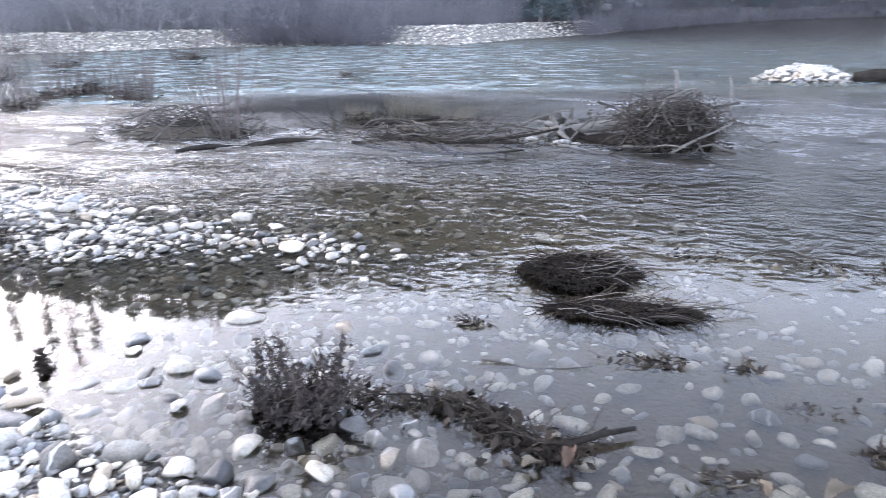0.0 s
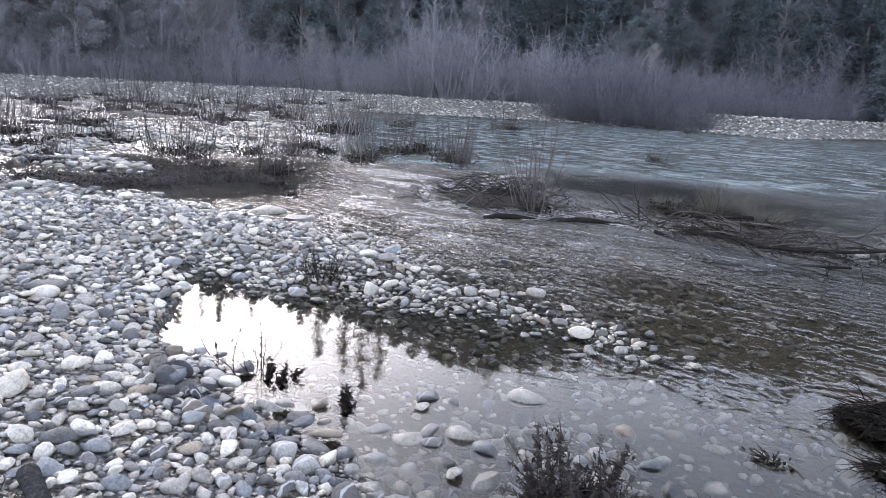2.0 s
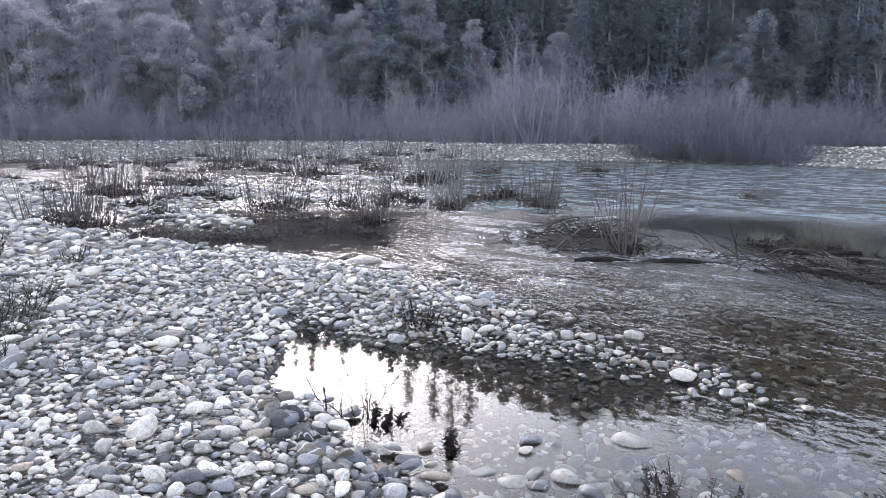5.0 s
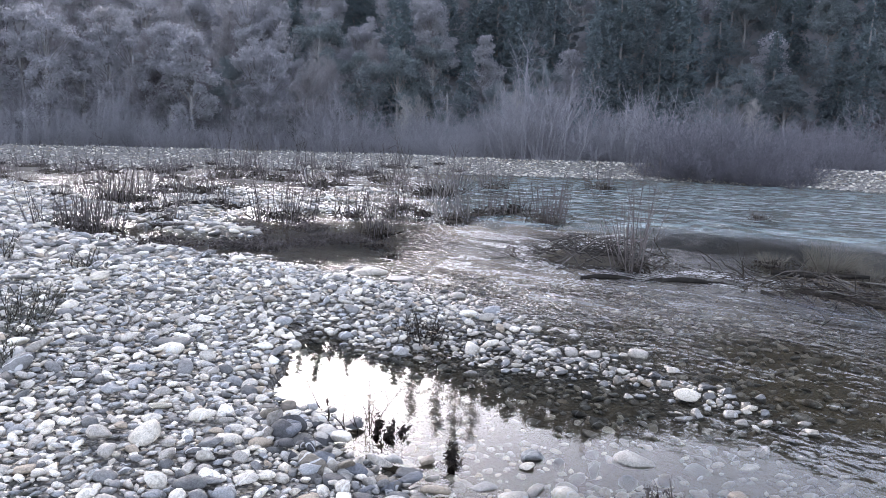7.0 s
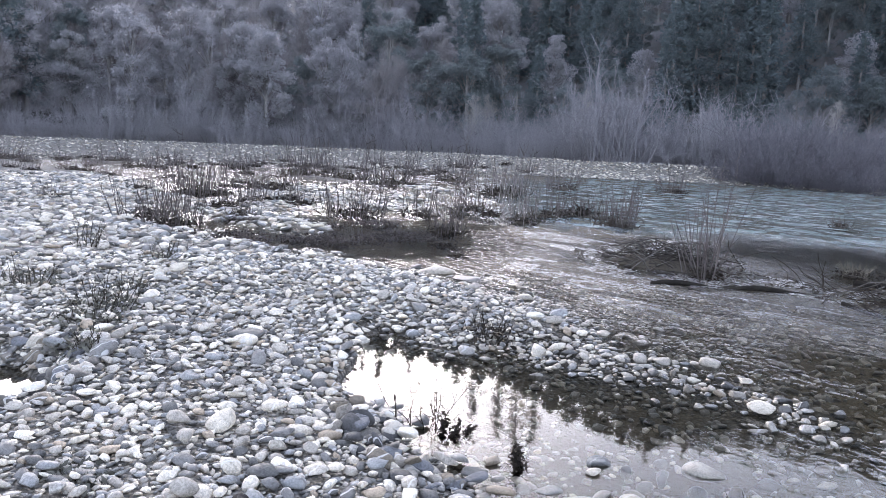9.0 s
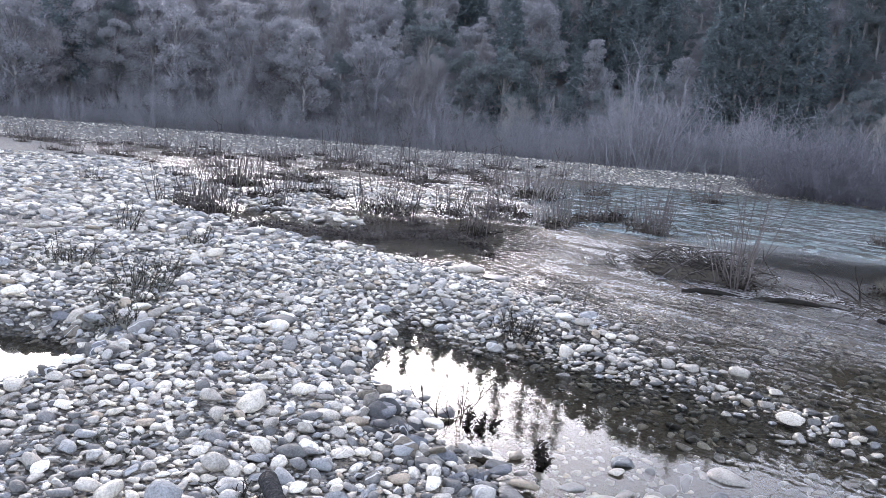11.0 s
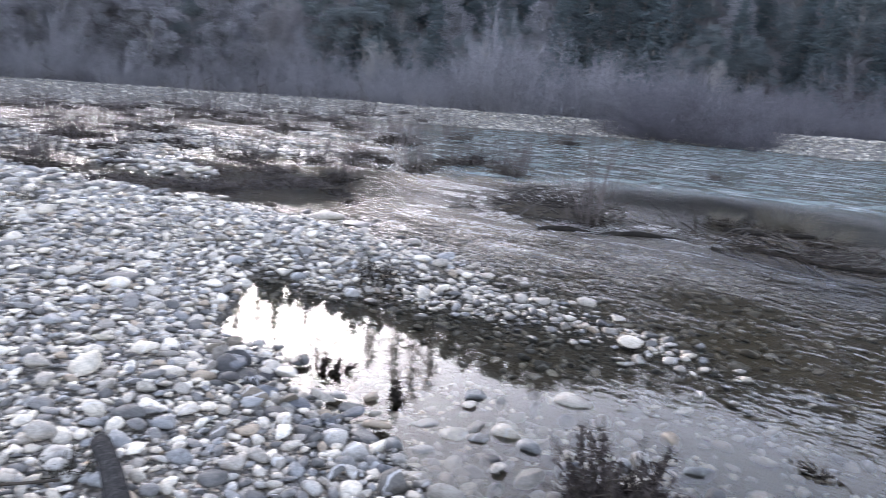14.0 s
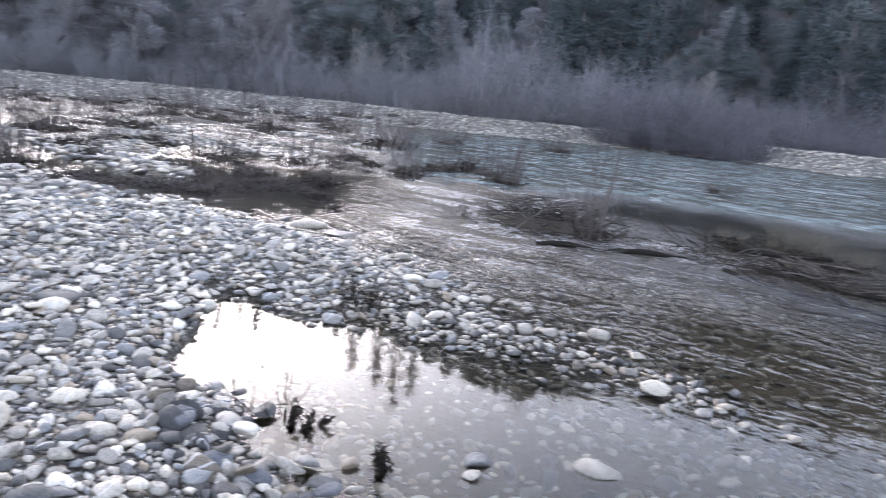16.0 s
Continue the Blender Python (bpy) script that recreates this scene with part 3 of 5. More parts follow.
band = np.exp(-((wr - 9.2) / 3.6) ** 4) * smooth01((wb - 22) / 10) * (1 - smooth01((wb - 56) / 6)) * (1 - slick) * (1 - mud) * (1 - calm)
ripple *= 1 + 0.2 * band
ripple = np.where(wr < 14, np.minimum(ripple, 0.98), ripple)
ripple += 0.035 * np.exp(-(np.hypot((wx + 0.75) / 0.95, (wy - 3.62) / 0.45)) ** 2)
ripple *= 1 + 0.7 * smooth01((wr - 12.5) / 3) * (1 - slick) * (1 - smooth01((wb - 44) / 8))
# extra body colour in the mid-stream band, painted in place of sky reflection
silt = silt + 0.10 * band
flats_w = smooth01((wb - 50) / 8) * smooth01((wr - 13) / 3)
fine_ripple = np.clip(0.35 * np.minimum(ripple, 1.0) * (1 - 0.75 * open_river) + 0.12 * flats_w * (1 - mud), 0, 0.36)
foam = 0.9 * open_river * np.exp(-((wr - 26) / 14) ** 2) * (1 - 0.6 * smooth01((12 - wb) / 10))
for key, values in (("ripple", ripple), ("silt", silt), ("foam", foam), ("fine_ripple", fine_ripple)):
    me.attributes.new(key, "FLOAT", "POINT").data.foreach_set("value", values.astype(np.float32))
water = tagged(part("water", me, M_WATER), "clear shallow river water over stones, rippled and silvery", "water", kind="structure")

# ---- hillside woods ----


def tree(kind, seed):
    """A tree at the origin, standing on z = 0."""
    rng = np.random.RandomState(seed)
    wood, crown = Geo(), Geo()
    if kind == "conifer":
        H = rng.uniform(13, 18)
        w = rng.uniform(2.7, 3.8)
        wood.tube([(0, 0, -0.8), (0, 0, H * 0.5), (rng.normal() * 0.2, 0, H * 0.97)], [0.24, 0.15, 0.03], 6)
        for h in np.arange(0.12, 0.97, 0.035):
            reach = w * (1 - h) ** 0.95 * (0.75 + 0.3 * rng.rand()) + 0.15
            for a in rng.uniform(0, 2 * np.pi, int(4 + 5 * (1 - h))):
                tip = np.array([math.cos(a) * reach, math.sin(a) * reach, h * H - 0.32 * reach])
                root = np.array([0, 0, h * H])
                wood.tube([root, tip], [0.035, 0.01], 3)
                k = int(16 + 34 * reach / w)
                s = rng.uniform(0.2, 1.0, k)[:, None]
                crown.quads(root + (tip - root) * s + rng.normal(size=(k, 3)) * 0.2, 0.25, rng, 1.9, 0.5)
    elif kind in ("broad", "dull"):
        H = rng.uniform(9, 13)
        wide = rng.uniform(2.3, 3.2)
        wood.tube([(0, 0, -0.8), (0.1, 0, H * 0.3), (0.2, 0.1, H * 0.8)], [0.26, 0.18, 0.07], 6)
        for _ in range(rng.randint(32, 42)):
            a, h = rng.uniform(0, 2 * np.pi), rng.uniform(0.16, 0.95)
            out = wide * math.sin(math.pi * min(1, 0.12 + h * 0.86)) ** 0.8 * rng.uniform(0.3, 1.0)
            c = np.array([math.cos(a) * out, math.sin(a) * out, h * H])
            wood.tube([(0.1, 0, h * H * 0.7), c], [0.06, 0.02], 3)
            k = rng.randint(190, 300)
            d = rng.normal(size=(k, 3))
            d /= np.linalg.norm(d, axis=1)[:, None]
            d[:, 2] = d[:, 2] * 0.7 + 0.1
            crown.quads(c + d * rng.uniform(0.55, 1.05) * rng.uniform(0.35, 1.1, (k, 1)), 0.17, rng, 1.4, 0.2)
    elif kind == "slender":
        H = rng.uniform(17, 19)
        trunk = wander(rng, (0, 0, -0.8), (0, 0, 1), H, 10, 0.03, 0.03)
        wood.tube(trunk, np.linspace(0.12, 0.02, 11), 5)
        for _ in range(80):
            h = rng.uniform(0.15, 0.97)
            a = rng.uniform(0, 2 * np.pi)
            base = trunk[int(h * 10)] + (trunk[1] - trunk[0]) * rng.uniform(-0.5, 0.5)
            limb = wander(rng, base, (math.cos(a) * 1.5, math.sin(a) * 1.5, 1.0), rng.uniform(1.3, 4.2) * (1.3 - h) ** 0.7, 4, 0.2, 0.03)
            wood.tube(limb, np.linspace(0.028, 0.008, 5), 3)
            for p in limb[1:]:
                if rng.rand() < 0.75:
                    k = rng.randint(13, 28)
                    crown.quads(p + rng.normal(size=(k, 3)) * (0.24, 0.24, 0.3), 0.19, rng, 1.4)
    else:
        H = rng.uniform(9, 14) if kind == "bare" else rng.uniform(15, 17)
        spread = 0.55 if kind == "bare" else 0.38
        trunk = wander(rng, (0, 0, -0.8), (rng.normal() * 0.08, rng.normal() * 0.08, 1), H, 8, 0.06, 0.03)
        wood.tube(trunk, np.linspace(0.2, 0.03, 9), 6)
        for _ in range(26):
            h = rng.uniform(0.25, 0.95)
            base = trunk[int(h * 8)]
            a = rng.uniform(0, 2 * np.pi)
            limb = wander(rng, base, (math.cos(a) * spread * 1.5, math.sin(a) * spread * 1.5, 1), H * 0.36 * (1.15 - h), 5, 0.16, 0.02)
            crown.tube(limb, np.linspace(0.06, 0.022, 6), 3)
            for p in limb[1:]:
                for _ in range(4):
                    t = wander(rng, p, rng.normal(size=3) * 0.7 + (limb[-1] - limb[0]) * 0.5 + (0, 0, 0.5), rng.uniform(0.7, 1.6), 2, 0.25, 0.05)
                    crown.tube(t, [0.024, 0.018, 0.01], 3)
                    for _ in range(3):
                        q = wander(rng, t[1], rng.normal(size=3) * 0.6 + (0, 0, 0.6), rng.uniform(0.4, 0.9), 1, 0.3)
                        crown.tube(q, [0.016, 0.008], 3)
    return wood, crown


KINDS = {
    "conifer": ("conifer", M_TRUNK, M_NEEDLE, "tall conifer on the steep wooded hillside, its green paled for haze"),
    "broad": ("evergreen_tree", M_TRUNK, M_BROAD, "round evergreen tree on the wooded hillside, its green paled for haze"),
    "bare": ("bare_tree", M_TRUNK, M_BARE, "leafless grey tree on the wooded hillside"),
    "dull": ("grey_tree", M_TRUNK, M_DULL, "grey-brown winter tree with a fine dense crown, paled for haze, on the hillside"),
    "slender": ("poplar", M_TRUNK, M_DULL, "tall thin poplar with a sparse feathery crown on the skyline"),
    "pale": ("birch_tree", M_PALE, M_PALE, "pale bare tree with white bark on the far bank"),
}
models = {}


def plant_tree(kind, variant, x, y, size, turn, group="hillside trees"):
    name, bark, leaf, label = KINDS[kind]
    z = float(height(np.array([x]), np.array([y]))[0])
    m = pose(x, y, z - 0.1, 0, 0, turn)
    key = (kind, variant)
    if key not in models:
        t = thing(name, label, "tree", group)
        wood, crown = tree(kind, 100 + 17 * variant + len(kind))
        part("trunk", wood, bark, t)
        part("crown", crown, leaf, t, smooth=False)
        models[key] = t
        t.matrix_basis = m
        t.scale = (size,) * 3
        return t
    t = copy_thing(models[key], m)
    t.scale = (size,) * 3
    return t


rng = np.random.RandomState(4)
spots = []
for b in np.arange(-16, 98, 1.35):
    R = float(np.interp(b, *FAR_BANK))
    steps = [24, 34, 45, 57, 70, 84, 97, 109]
    for n, far in enumerate(steps):
        spots.append((b + rng.uniform(-0.9, 0.9) + 0.7 * (n % 2), R + far + rng.uniform(-4, 4), far))
    if b < 15:
        for far in (27, 39, 51, 63, 77):
            spots.append((b + rng.uniform(-0.7, 0.7), R + far + rng.uniform(-4, 4), far))
for b, r, far in spots:
    x, y = spot(b, r)
    leafless = 0.78 * smooth01((b - 42) / 22) + 0.12
    conif = 0.64 - 0.3 * smooth01((b - 40) / 30)
    u = rng.rand()
    if u < leafless:
        kind = "bare" if rng.rand() < 0.3 else "dull"
    else:
        kind = "conifer" if rng.rand() < conif else "broad"
    if far > 66 and kind in ("conifer", "bare"):
        kind = "broad"
    plant_tree(kind, rng.randint(4 if kind == "bare" else 5), x, y, rng.uniform(0.62, 0.98) * (0.62 if far > 90 else 0.8 if far > 75 else 1.0), rng.uniform(0, 360))
# low scrub that closes the skyline
scrub = Geo()
for b in np.arange(-14, 66, 0.4):
    x, y = spot(b + rng.uniform(-0.2, 0.2), np.interp(b, *FAR_BANK) + 109 + rng.uniform(-3, 3))
    z, H = float(height(x, y)), rng.uniform(3.2, 5.2)
    scrub.tube([(x, y, z - 0.3), (x, y, z + H * 0.8)], [0.1, 0.03], 4)
    for _ in range(9):
        h = rng.uniform(0.15, 0.95)
        c = np.array([x, y, z + h * H]) + rng.normal(size=3) * (0.75, 0.75, 0.2) * (1.15 - h)
        scrub.quads(c + rng.normal(size=(60, 3)) * 0.42, 0.2, rng, 1.4, 0.2)
tagged(part("skyline_scrub", scrub, M_BROAD, smooth=False), "low evergreen scrub along the crest of the wooded hill", "shrubs", kind="stuff")
# woods behind the bend of the river
for b in np.arange(-16, 12, 0.75):
    for far in (6, 13, 20):
        kind = ("conifer", "dull", "bare")[rng.choice(3, p=[0.5, 0.3, 0.2])]
        plant_tree(kind, rng.randint(4), *spot(b + rng.uniform(-0.5, 0.5), np.interp(b, *FAR_BANK) + far + rng.uniform(-2, 3)), rng.uniform(0.45, 0.8), rng.uniform(0, 360))
# taller thin trees on the skyline, and pale stems along the bank
for b, far, size in ((62.6, 104, 0.8), (61.0, 106, 0.62), (57.4, 104, 0.5), (52.0, 106, 0.92), (49.9, 107, 1.05),
                     (48.6, 106, 1.08), (47.1, 108, 0.92), (38.2, 107, 0.45), (35.4, 105, 0.4)):
    plant_tree("slender", int(b * 10) % 4, *spot(b, np.interp(b, *FAR_BANK) + far), size, b * 37, "skyline poplars")
for b, far, size in ((-3.8, 78, 1.25), (-5.2, 80, 1.45), (-6.6, 78, 1.3), (-9.8, 76, 1.0)):
    plant_tree("conifer", int(-b) % 5, *spot(b, np.interp(b, *FAR_BANK) + far), size, b * 37)
for b, far, size in ((2.4, 16, 0.62), (0.8, 18, 0.5), (72.5, 60, 0.75), (27.0, 8, 0.3), (53.5, 18, 0.34), (52.0, 20, 0.36), (45.0, 17, 0.38)):
    plant_tree("pale", int(b) % 2, *spot(b, np.interp(b, *FAR_BANK) + far), size, b * 51, "pale trees")

# ---- thicket of bare brush behind the far bar ----


def brush(seed, H, W, stems, twigs, spread=0.7):
    rng = np.random.RandomState(seed)
    g, fine = Geo(), Geo()
    for _ in range(stems):
        a, lean = rng.uniform(0, 2 * np.pi), rng.uniform(0, 1) ** 0.7
        base = np.array([math.cos(a), math.sin(a), 0]) * rng.uniform(0, W * 0.42) + (0, 0, -0.2)
        L = H * rng.uniform(0.45, 1.0) * (1.08 - 0.3 * lean)
        line = wander(rng, base, (math.cos(a) * lean * spread, math.sin(a) * lean * spread, 1), L, 5, 0.14, 0.02)
        g.tube(line, np.linspace(0.020, 0.008, 6), 3)
        for _ in range(twigs):
            p = line[rng.randint(1, 6)] + (line[1] - line[0]) * rng.uniform(-0.5, 0.3)
            t = wander(rng, p, rng.normal(size=3) * 0.6 + (0, 0, 0.7), L * rng.uniform(0.10, 0.30), 1, 0.25, 0.05)
            fine.tube(t, [0.010, 0.006], 3)
    return g, fine


def brush_thing(name, label, group, seed, H, W, stems, twigs, material, spread=0.7):
    t = thing(name, label, "bush", group)
    g, fine = brush(seed, H, W, stems, twigs, spread)
    part("stem_tangle", g, material, t)
    part("twig_tangle", fine, material, t)
    return t


brushes = [brush_thing("thicket_bush", "leafless grey-brown willow brush behind the gravel bar", "brush on the far bank", 60 + i, 3.6 + 0.5 * i, 4.5, 40, 26, M_BRUSH) for i in range(4)]
dark_brushes = [brush_thing("thicket_bush", "leafless dark grey willow brush on the far bank", "brush on the far bank", 70 + i, 3.4 + 0.5 * i, 4.5, 40, 26, M_SHRUB) for i in range(2)]
bank_brush = brush_thing("thicket_bush", "dark leafless brush along the bend of the far bank", "brush on the far bank", 75, 3.4, 4.5, 46, 28, M_BUSH)
bank_count = 0
rng = np.random.RandomState(8)
count, dark_count = 0, 0
for b in np.arange(-16, 98, 1.05):
    R = float(np.interp(b, *FAR_BANK))
    left = float(smooth01((b - 40) / 25))
    for row in range(3):
        x, y = spot(b + rng.uniform(-0.5, 0.5) + 0.35 * row, R + (7 if b > 8 else 0.9) + 12 * left + 4.0 * row + rng.uniform(-1, 1))
        m = pose(x, y, float(height(x, y)) - 0.1, 0, 0, rng.uniform(0, 360))
        if b < 14:
            t = copy_thing(bank_brush, m) if bank_count else bank_brush
            bank_count += 1
        elif b < 30:
            t = copy_thing(dark_brushes[dark_count % 2], m) if dark_count > 1 else dark_brushes[dark_count]
            dark_count += 1
        else:
            t = copy_thing(brushes[count % 4], m) if count > 3 else brushes[count]
            count += 1
        t.matrix_basis = m
        s = rng.uniform(0.42, 1.12) * (0.75 + 0.16 * row) * (1.0 if b > 12 else 1.25) * (1.45 if rng.rand() < 0.14 else 1.0)
        s *= 0.86 + 0.26 * math.sin(0.9 * b) + 0.16 * math.sin(2.3 * b + 1.0)
        t.scale = (s * 1.1, s * 1.1, s)
for b, far, s in ((42.6, 6.5, 1.5), (40.8, 6.0, 1.25), (44.2, 8.0, 1.2), (36.5, 6.5, 1.2), (62.0, 20.0, 1.4), (75.0, 22.0, 1.3)):
    x, y = spot(b, np.interp(b, *FAR_BANK) + far)
    t = copy_thing(brushes[int(b) % 4], pose(x, y, float(height(x, y)) - 0.1, 0, 0, b * 41))
    t.scale = (s, s, s * 1.1)
for b in np.arange(-16, 9, 0.8):
    x, y = spot(b + rng.uniform(-0.3, 0.3), np.interp(b, *FAR_BANK) + 0.4)
    t = copy_thing(bank_brush, pose(x, y, float(height(x, y)) - 0.1, 0, 0, rng.uniform(0, 360)))
    s = rng.uniform(0.45, 0.75)
    t.scale = (s * 1.2, s * 1.2, s)
big = None
for b, dr, s, tall in ((24.6, 0.8, 0.75, 0.8), (26.4, 1.0, 0.9, 0.75), (28.2, 1.2, 0.95, 0.8), (30.0, 1.3, 0.95, 0.75), (31.8, 1.6, 0.85, 0.75), (33.4, 2.0, 0.7, 0.7)):
    x, y = spot(b, np.interp(b, *FAR_BANK) + dr)
    m = pose(x, y, float(height(x, y)) - 0.15, 0, 0, b * 77)
    if big is None:
        big = brush_thing("river_bush", "dense dark leafless bush overhanging the far water's edge", "bushes at the water's edge", 90, 3.4, 4.0, 90, 34, M_BUSH, 1.5)
        t = big
        t.matrix_basis = m
    else:
        t = copy_thing(big, m)
    t.scale = (s, s, s * tall)
for k, (b, dr, s) in enumerate(((24.4, 3.0, 0.85), (26.2, 3.4, 1.05), (28.0, 3.6, 1.2), (29.8, 4.0, 1.3), (31.4, 4.2, 1.2), (33.0, 4.6, 1.0), (27.2, 6.0, 1.25), (30.6, 6.5, 1.35))):
    x, y = spot(b, np.interp(b, *FAR_BANK) + dr)
    t = copy_thing(dark_brushes[k % 2], pose(x, y, float(height(x, y)) - 0.1, 0, 0, b * 53))
    t.scale = (s, s, s * 0.8)

# ---- willow shoots and tufts standing in the shallows ----


def shoots(seed, H, W, stems, root=True):
    rng = np.random.RandomState(seed)
    g, base = Geo(), Geo()
    for _ in range(stems):
        a = rng.uniform(0, 2 * np.pi)
        p = np.array([math.cos(a), math.sin(a) * 0.7, 0]) * W * 0.5 * rng.uniform(0, 1) ** 0.6
        L = H * rng.uniform(0.35, 1.0)
        line = wander(rng, p + (0, 0, -0.1), (math.cos(a) * 0.28, math.sin(a) * 0.28, 1), L, 5, 0.07, 0.01)
        g.tube(line, np.linspace(0.010, 0.004, 6), 3)
        for _ in range(rng.randint(0, 5)):
            q = line[rng.randint(2, 6)]
            g.tube(wander(rng, q, rng.normal(size=3) * 0.5 + (0, 0, 0.8), L * rng.uniform(0.1, 0.3), 2, 0.15), [0.005, 0.004, 0.003], 3)
    # matted roots and caught litter at the foot
    for _ in range(int(34 * W)):
        a, q = rng.uniform(0, 2 * np.pi), rng.uniform(0, 1) ** 0.5
        p = np.array([math.cos(a) * W * 0.5 * q, math.sin(a) * W * 0.36 * q, 0.12 * (1 - q * q) * rng.uniform(0, 1)])
        base.tube(wander(rng, p, rng.normal(size=3) * (1, 1, 0.35) + (0, 0, 0.15), rng.uniform(0.12, 0.35), 3, 0.4), [0.009, 0.008, 0.007, 0.004], 3)
    base.quads(np.stack([rng.normal(size=60) * W * 0.18, rng.normal(size=60) * W * 0.13, rng.uniform(0.0, 0.1, 60)], 1), 0.05, rng, 1.5, 0.5)
    v, f = ico(2)
    base.add(v * np.array([W * 0.26, W * 0.18, 0.07]) * (1 + 0.25 * rng.normal(size=(len(v), 1))) + (0, 0, -0.02), f)
    return g, base


willows = []
for i, (H, W, n) in enumerate(((1.0, 1.4, 34), (0.75, 0.9, 22), (1.2, 0.9, 14), (0.42, 0.7, 18))):
    t = thing("willow_clump", "leafless willow shoots on a dark root mat in shallow water", "shrub", "willow clumps in the river")
    g, base = shoots(200 + i, H, W, n)
    part("crown", g, M_WILLOW, t)
    part("root_mat", base, M_WETSTICK, t, "dark matted roots and litter")
    willows.append(t)
used = [0] * 4


def put_willow(i, x, y, size=1.0, turn=0.0, tall=1.0):
    z = max(float(height(x, y)), -0.03)
    m = pose(x, y, z, 0, 0, turn)
    t = willows[i] if not used[i] else copy_thing(willows[i], m)
    used[i] = 1
    t.matrix_basis = m
    t.scale = (size, size, size * tall)


for i, x, y, s, turn in ((0, -13.2, 7.4, 1.05, 20), (1, -10.1, 7.6, 0.95, 80), (2, -10.5, 7.9, 0.6, 140), (3, -10.9, 10.2, 1.1, 10), (1, -11.4, 10.6, 1.0, 200),
                         (1, -10.1, 12.1, 1.2, 45), (2, -9.7, 11.9, 0.7, 320), (0, -18.4, 24.6, 1.1, 90), (3, -17.9, 24.4, 1.3, 15), (0, -12.4, 3.4, 0.85, 130),
                         (1, -19.1, 5.7, 1.3, 60), (0, -17.9, 15.0, 1.5, 33), (3, -8.2, 17.9, 0.9, 70), (0, -12.0, 11.8, 0.9, 250), (3, -12.6, 10.6, 1.0, 0),
                         (0, -12.7, 3.6, 0.8, 300), (0, -19.4, 6.0, 1.35, 100), (2, -13.3, 5.0, 0.8, 40), (3, -21.5, 8.3, 1.5, 10), (3, -20.4, 8.6, 1.7, 190), (0, -23.3, 14.4, 1.5, 70),
                         (1, -12.9, 8.9, 1.1, 30), (0, -25.2, 18.5, 1.5, 150), (1, -13.8, 11.0, 1.1, 260), (1, -12.1, 12.5, 1.0, 5), (3, -12.0, 13.1, 1.2, 85), (0, -10.9, 12.9, 0.85, 170),
                         (2, -11.7, 14.2, 0.7, 20), (0, -19.0, 16.7, 1.2, 220), (0, -20.2, 20.3, 1.3, 310), (0, -26.7, 14.2, 1.6, 55), (0, -28.5, 13.0, 1.6, 125), (2, -16.2, 6.2, 0.8, 75), (3, -15.2, 5.2, 1.1, 33)):
    put_willow(i, x, y, s, turn, 1.4)
rng = np.random.RandomState(21)
n = 0
while n < 40:
    b, r = rng.uniform(40, 92), rng.uniform(14, 44)
    if r > float(np.interp(b, *FAR_BANK)) - 1 or (b < 48 and r > 24) or (b > 84 and r < 22):
        continue
    x, y = spot(b, r)
    if abs(float(height(x, y)) - 0.02) > 0.14:
        continue
    put_willow(rng.randint(4), x, y, rng.uniform(0.45, 0.95) * (1 + 0.012 * r), rng.uniform(0, 360), rng.uniform(0.7, 1.2))
    n += 1

for _ in range(14):
    x, y = spot(rng.uniform(54, 72), rng.uniform(9.8, 14.5))
    put_willow(3, x, y, rng.uniform(0.35, 0.75), rng.uniform(0, 360), rng.uniform(0.5, 1.0))
for b in np.arange(47, 92, 1.7):
    r = rng.uniform(36, 47)
    x, y = spot(b, r)
    if float(height(x, y)) > -0.1:
        put_willow(rng.randint(2) * 3, x, y, rng.uniform(1.1, 1.9), rng.uniform(0, 360), 0.8)

# low dead weeds and litter along the muddy backwater
rng = np.random.RandomState(23)
mat = None
for _ in range(17):
    b, r = rng.uniform(56, 76), rng.uniform(10.4, 14.5)
    x, y = spot(b, r)
    m = pose(x, y, max(float(height(x, y)), -0.03), 0, 0, rng.uniform(0, 360))
    if mat is None:
        mat = thing("dead_weeds", "low mat of dark dead weeds and litter on wet stones", "plant debris", "dead weeds by the backwater")
        g, lv = Geo(), Geo()
        for _ in range(80):
            p = np.array([rng.normal() * 0.34, rng.normal() * 0.24, 0.0])
            g.tube(wander(rng, p, rng.normal(size=3) * (0.8, 0.8, 0.3) + (0, 0, 0.35), rng.uniform(0.12, 0.4), 4, 0.25, -0.05), [0.007, 0.006, 0.005, 0.004, 0.003], 3)
        lv.quads(np.stack([rng.normal(size=220) * 0.4, rng.normal(size=220) * 0.28, np.abs(rng.normal(size=220)) * 0.04], 1), 0.045, rng, 1.6, 0.5)
        part("stem_tangle", g, M_WILLOW, mat)
        part("litter", lv, M_WITHER, mat, "dark sodden leaves")
        t = mat
        t.matrix_basis = m
    else:
        t = copy_thing(mat, m)
    k = rng.uniform(0.5, 1.0)
    t.scale = (k, k, k * rng.uniform(0.5, 1.1))

# ---- stones ----
rng = np.random.RandomState(12)
PEB = [pebble(2, np.random.RandomState(300 + i), 0.80 + 0.02 * (i % 8)) for i in range(20)]
PEB_LOW = [pebble(1, np.random.RandomState(400 + i), 0.9) for i in range(10)]
PEB_FINE = [pebble(3, np.random.RandomState(300 + i), 0.80 + 0.02 * (i % 8)) for i in range(20)]


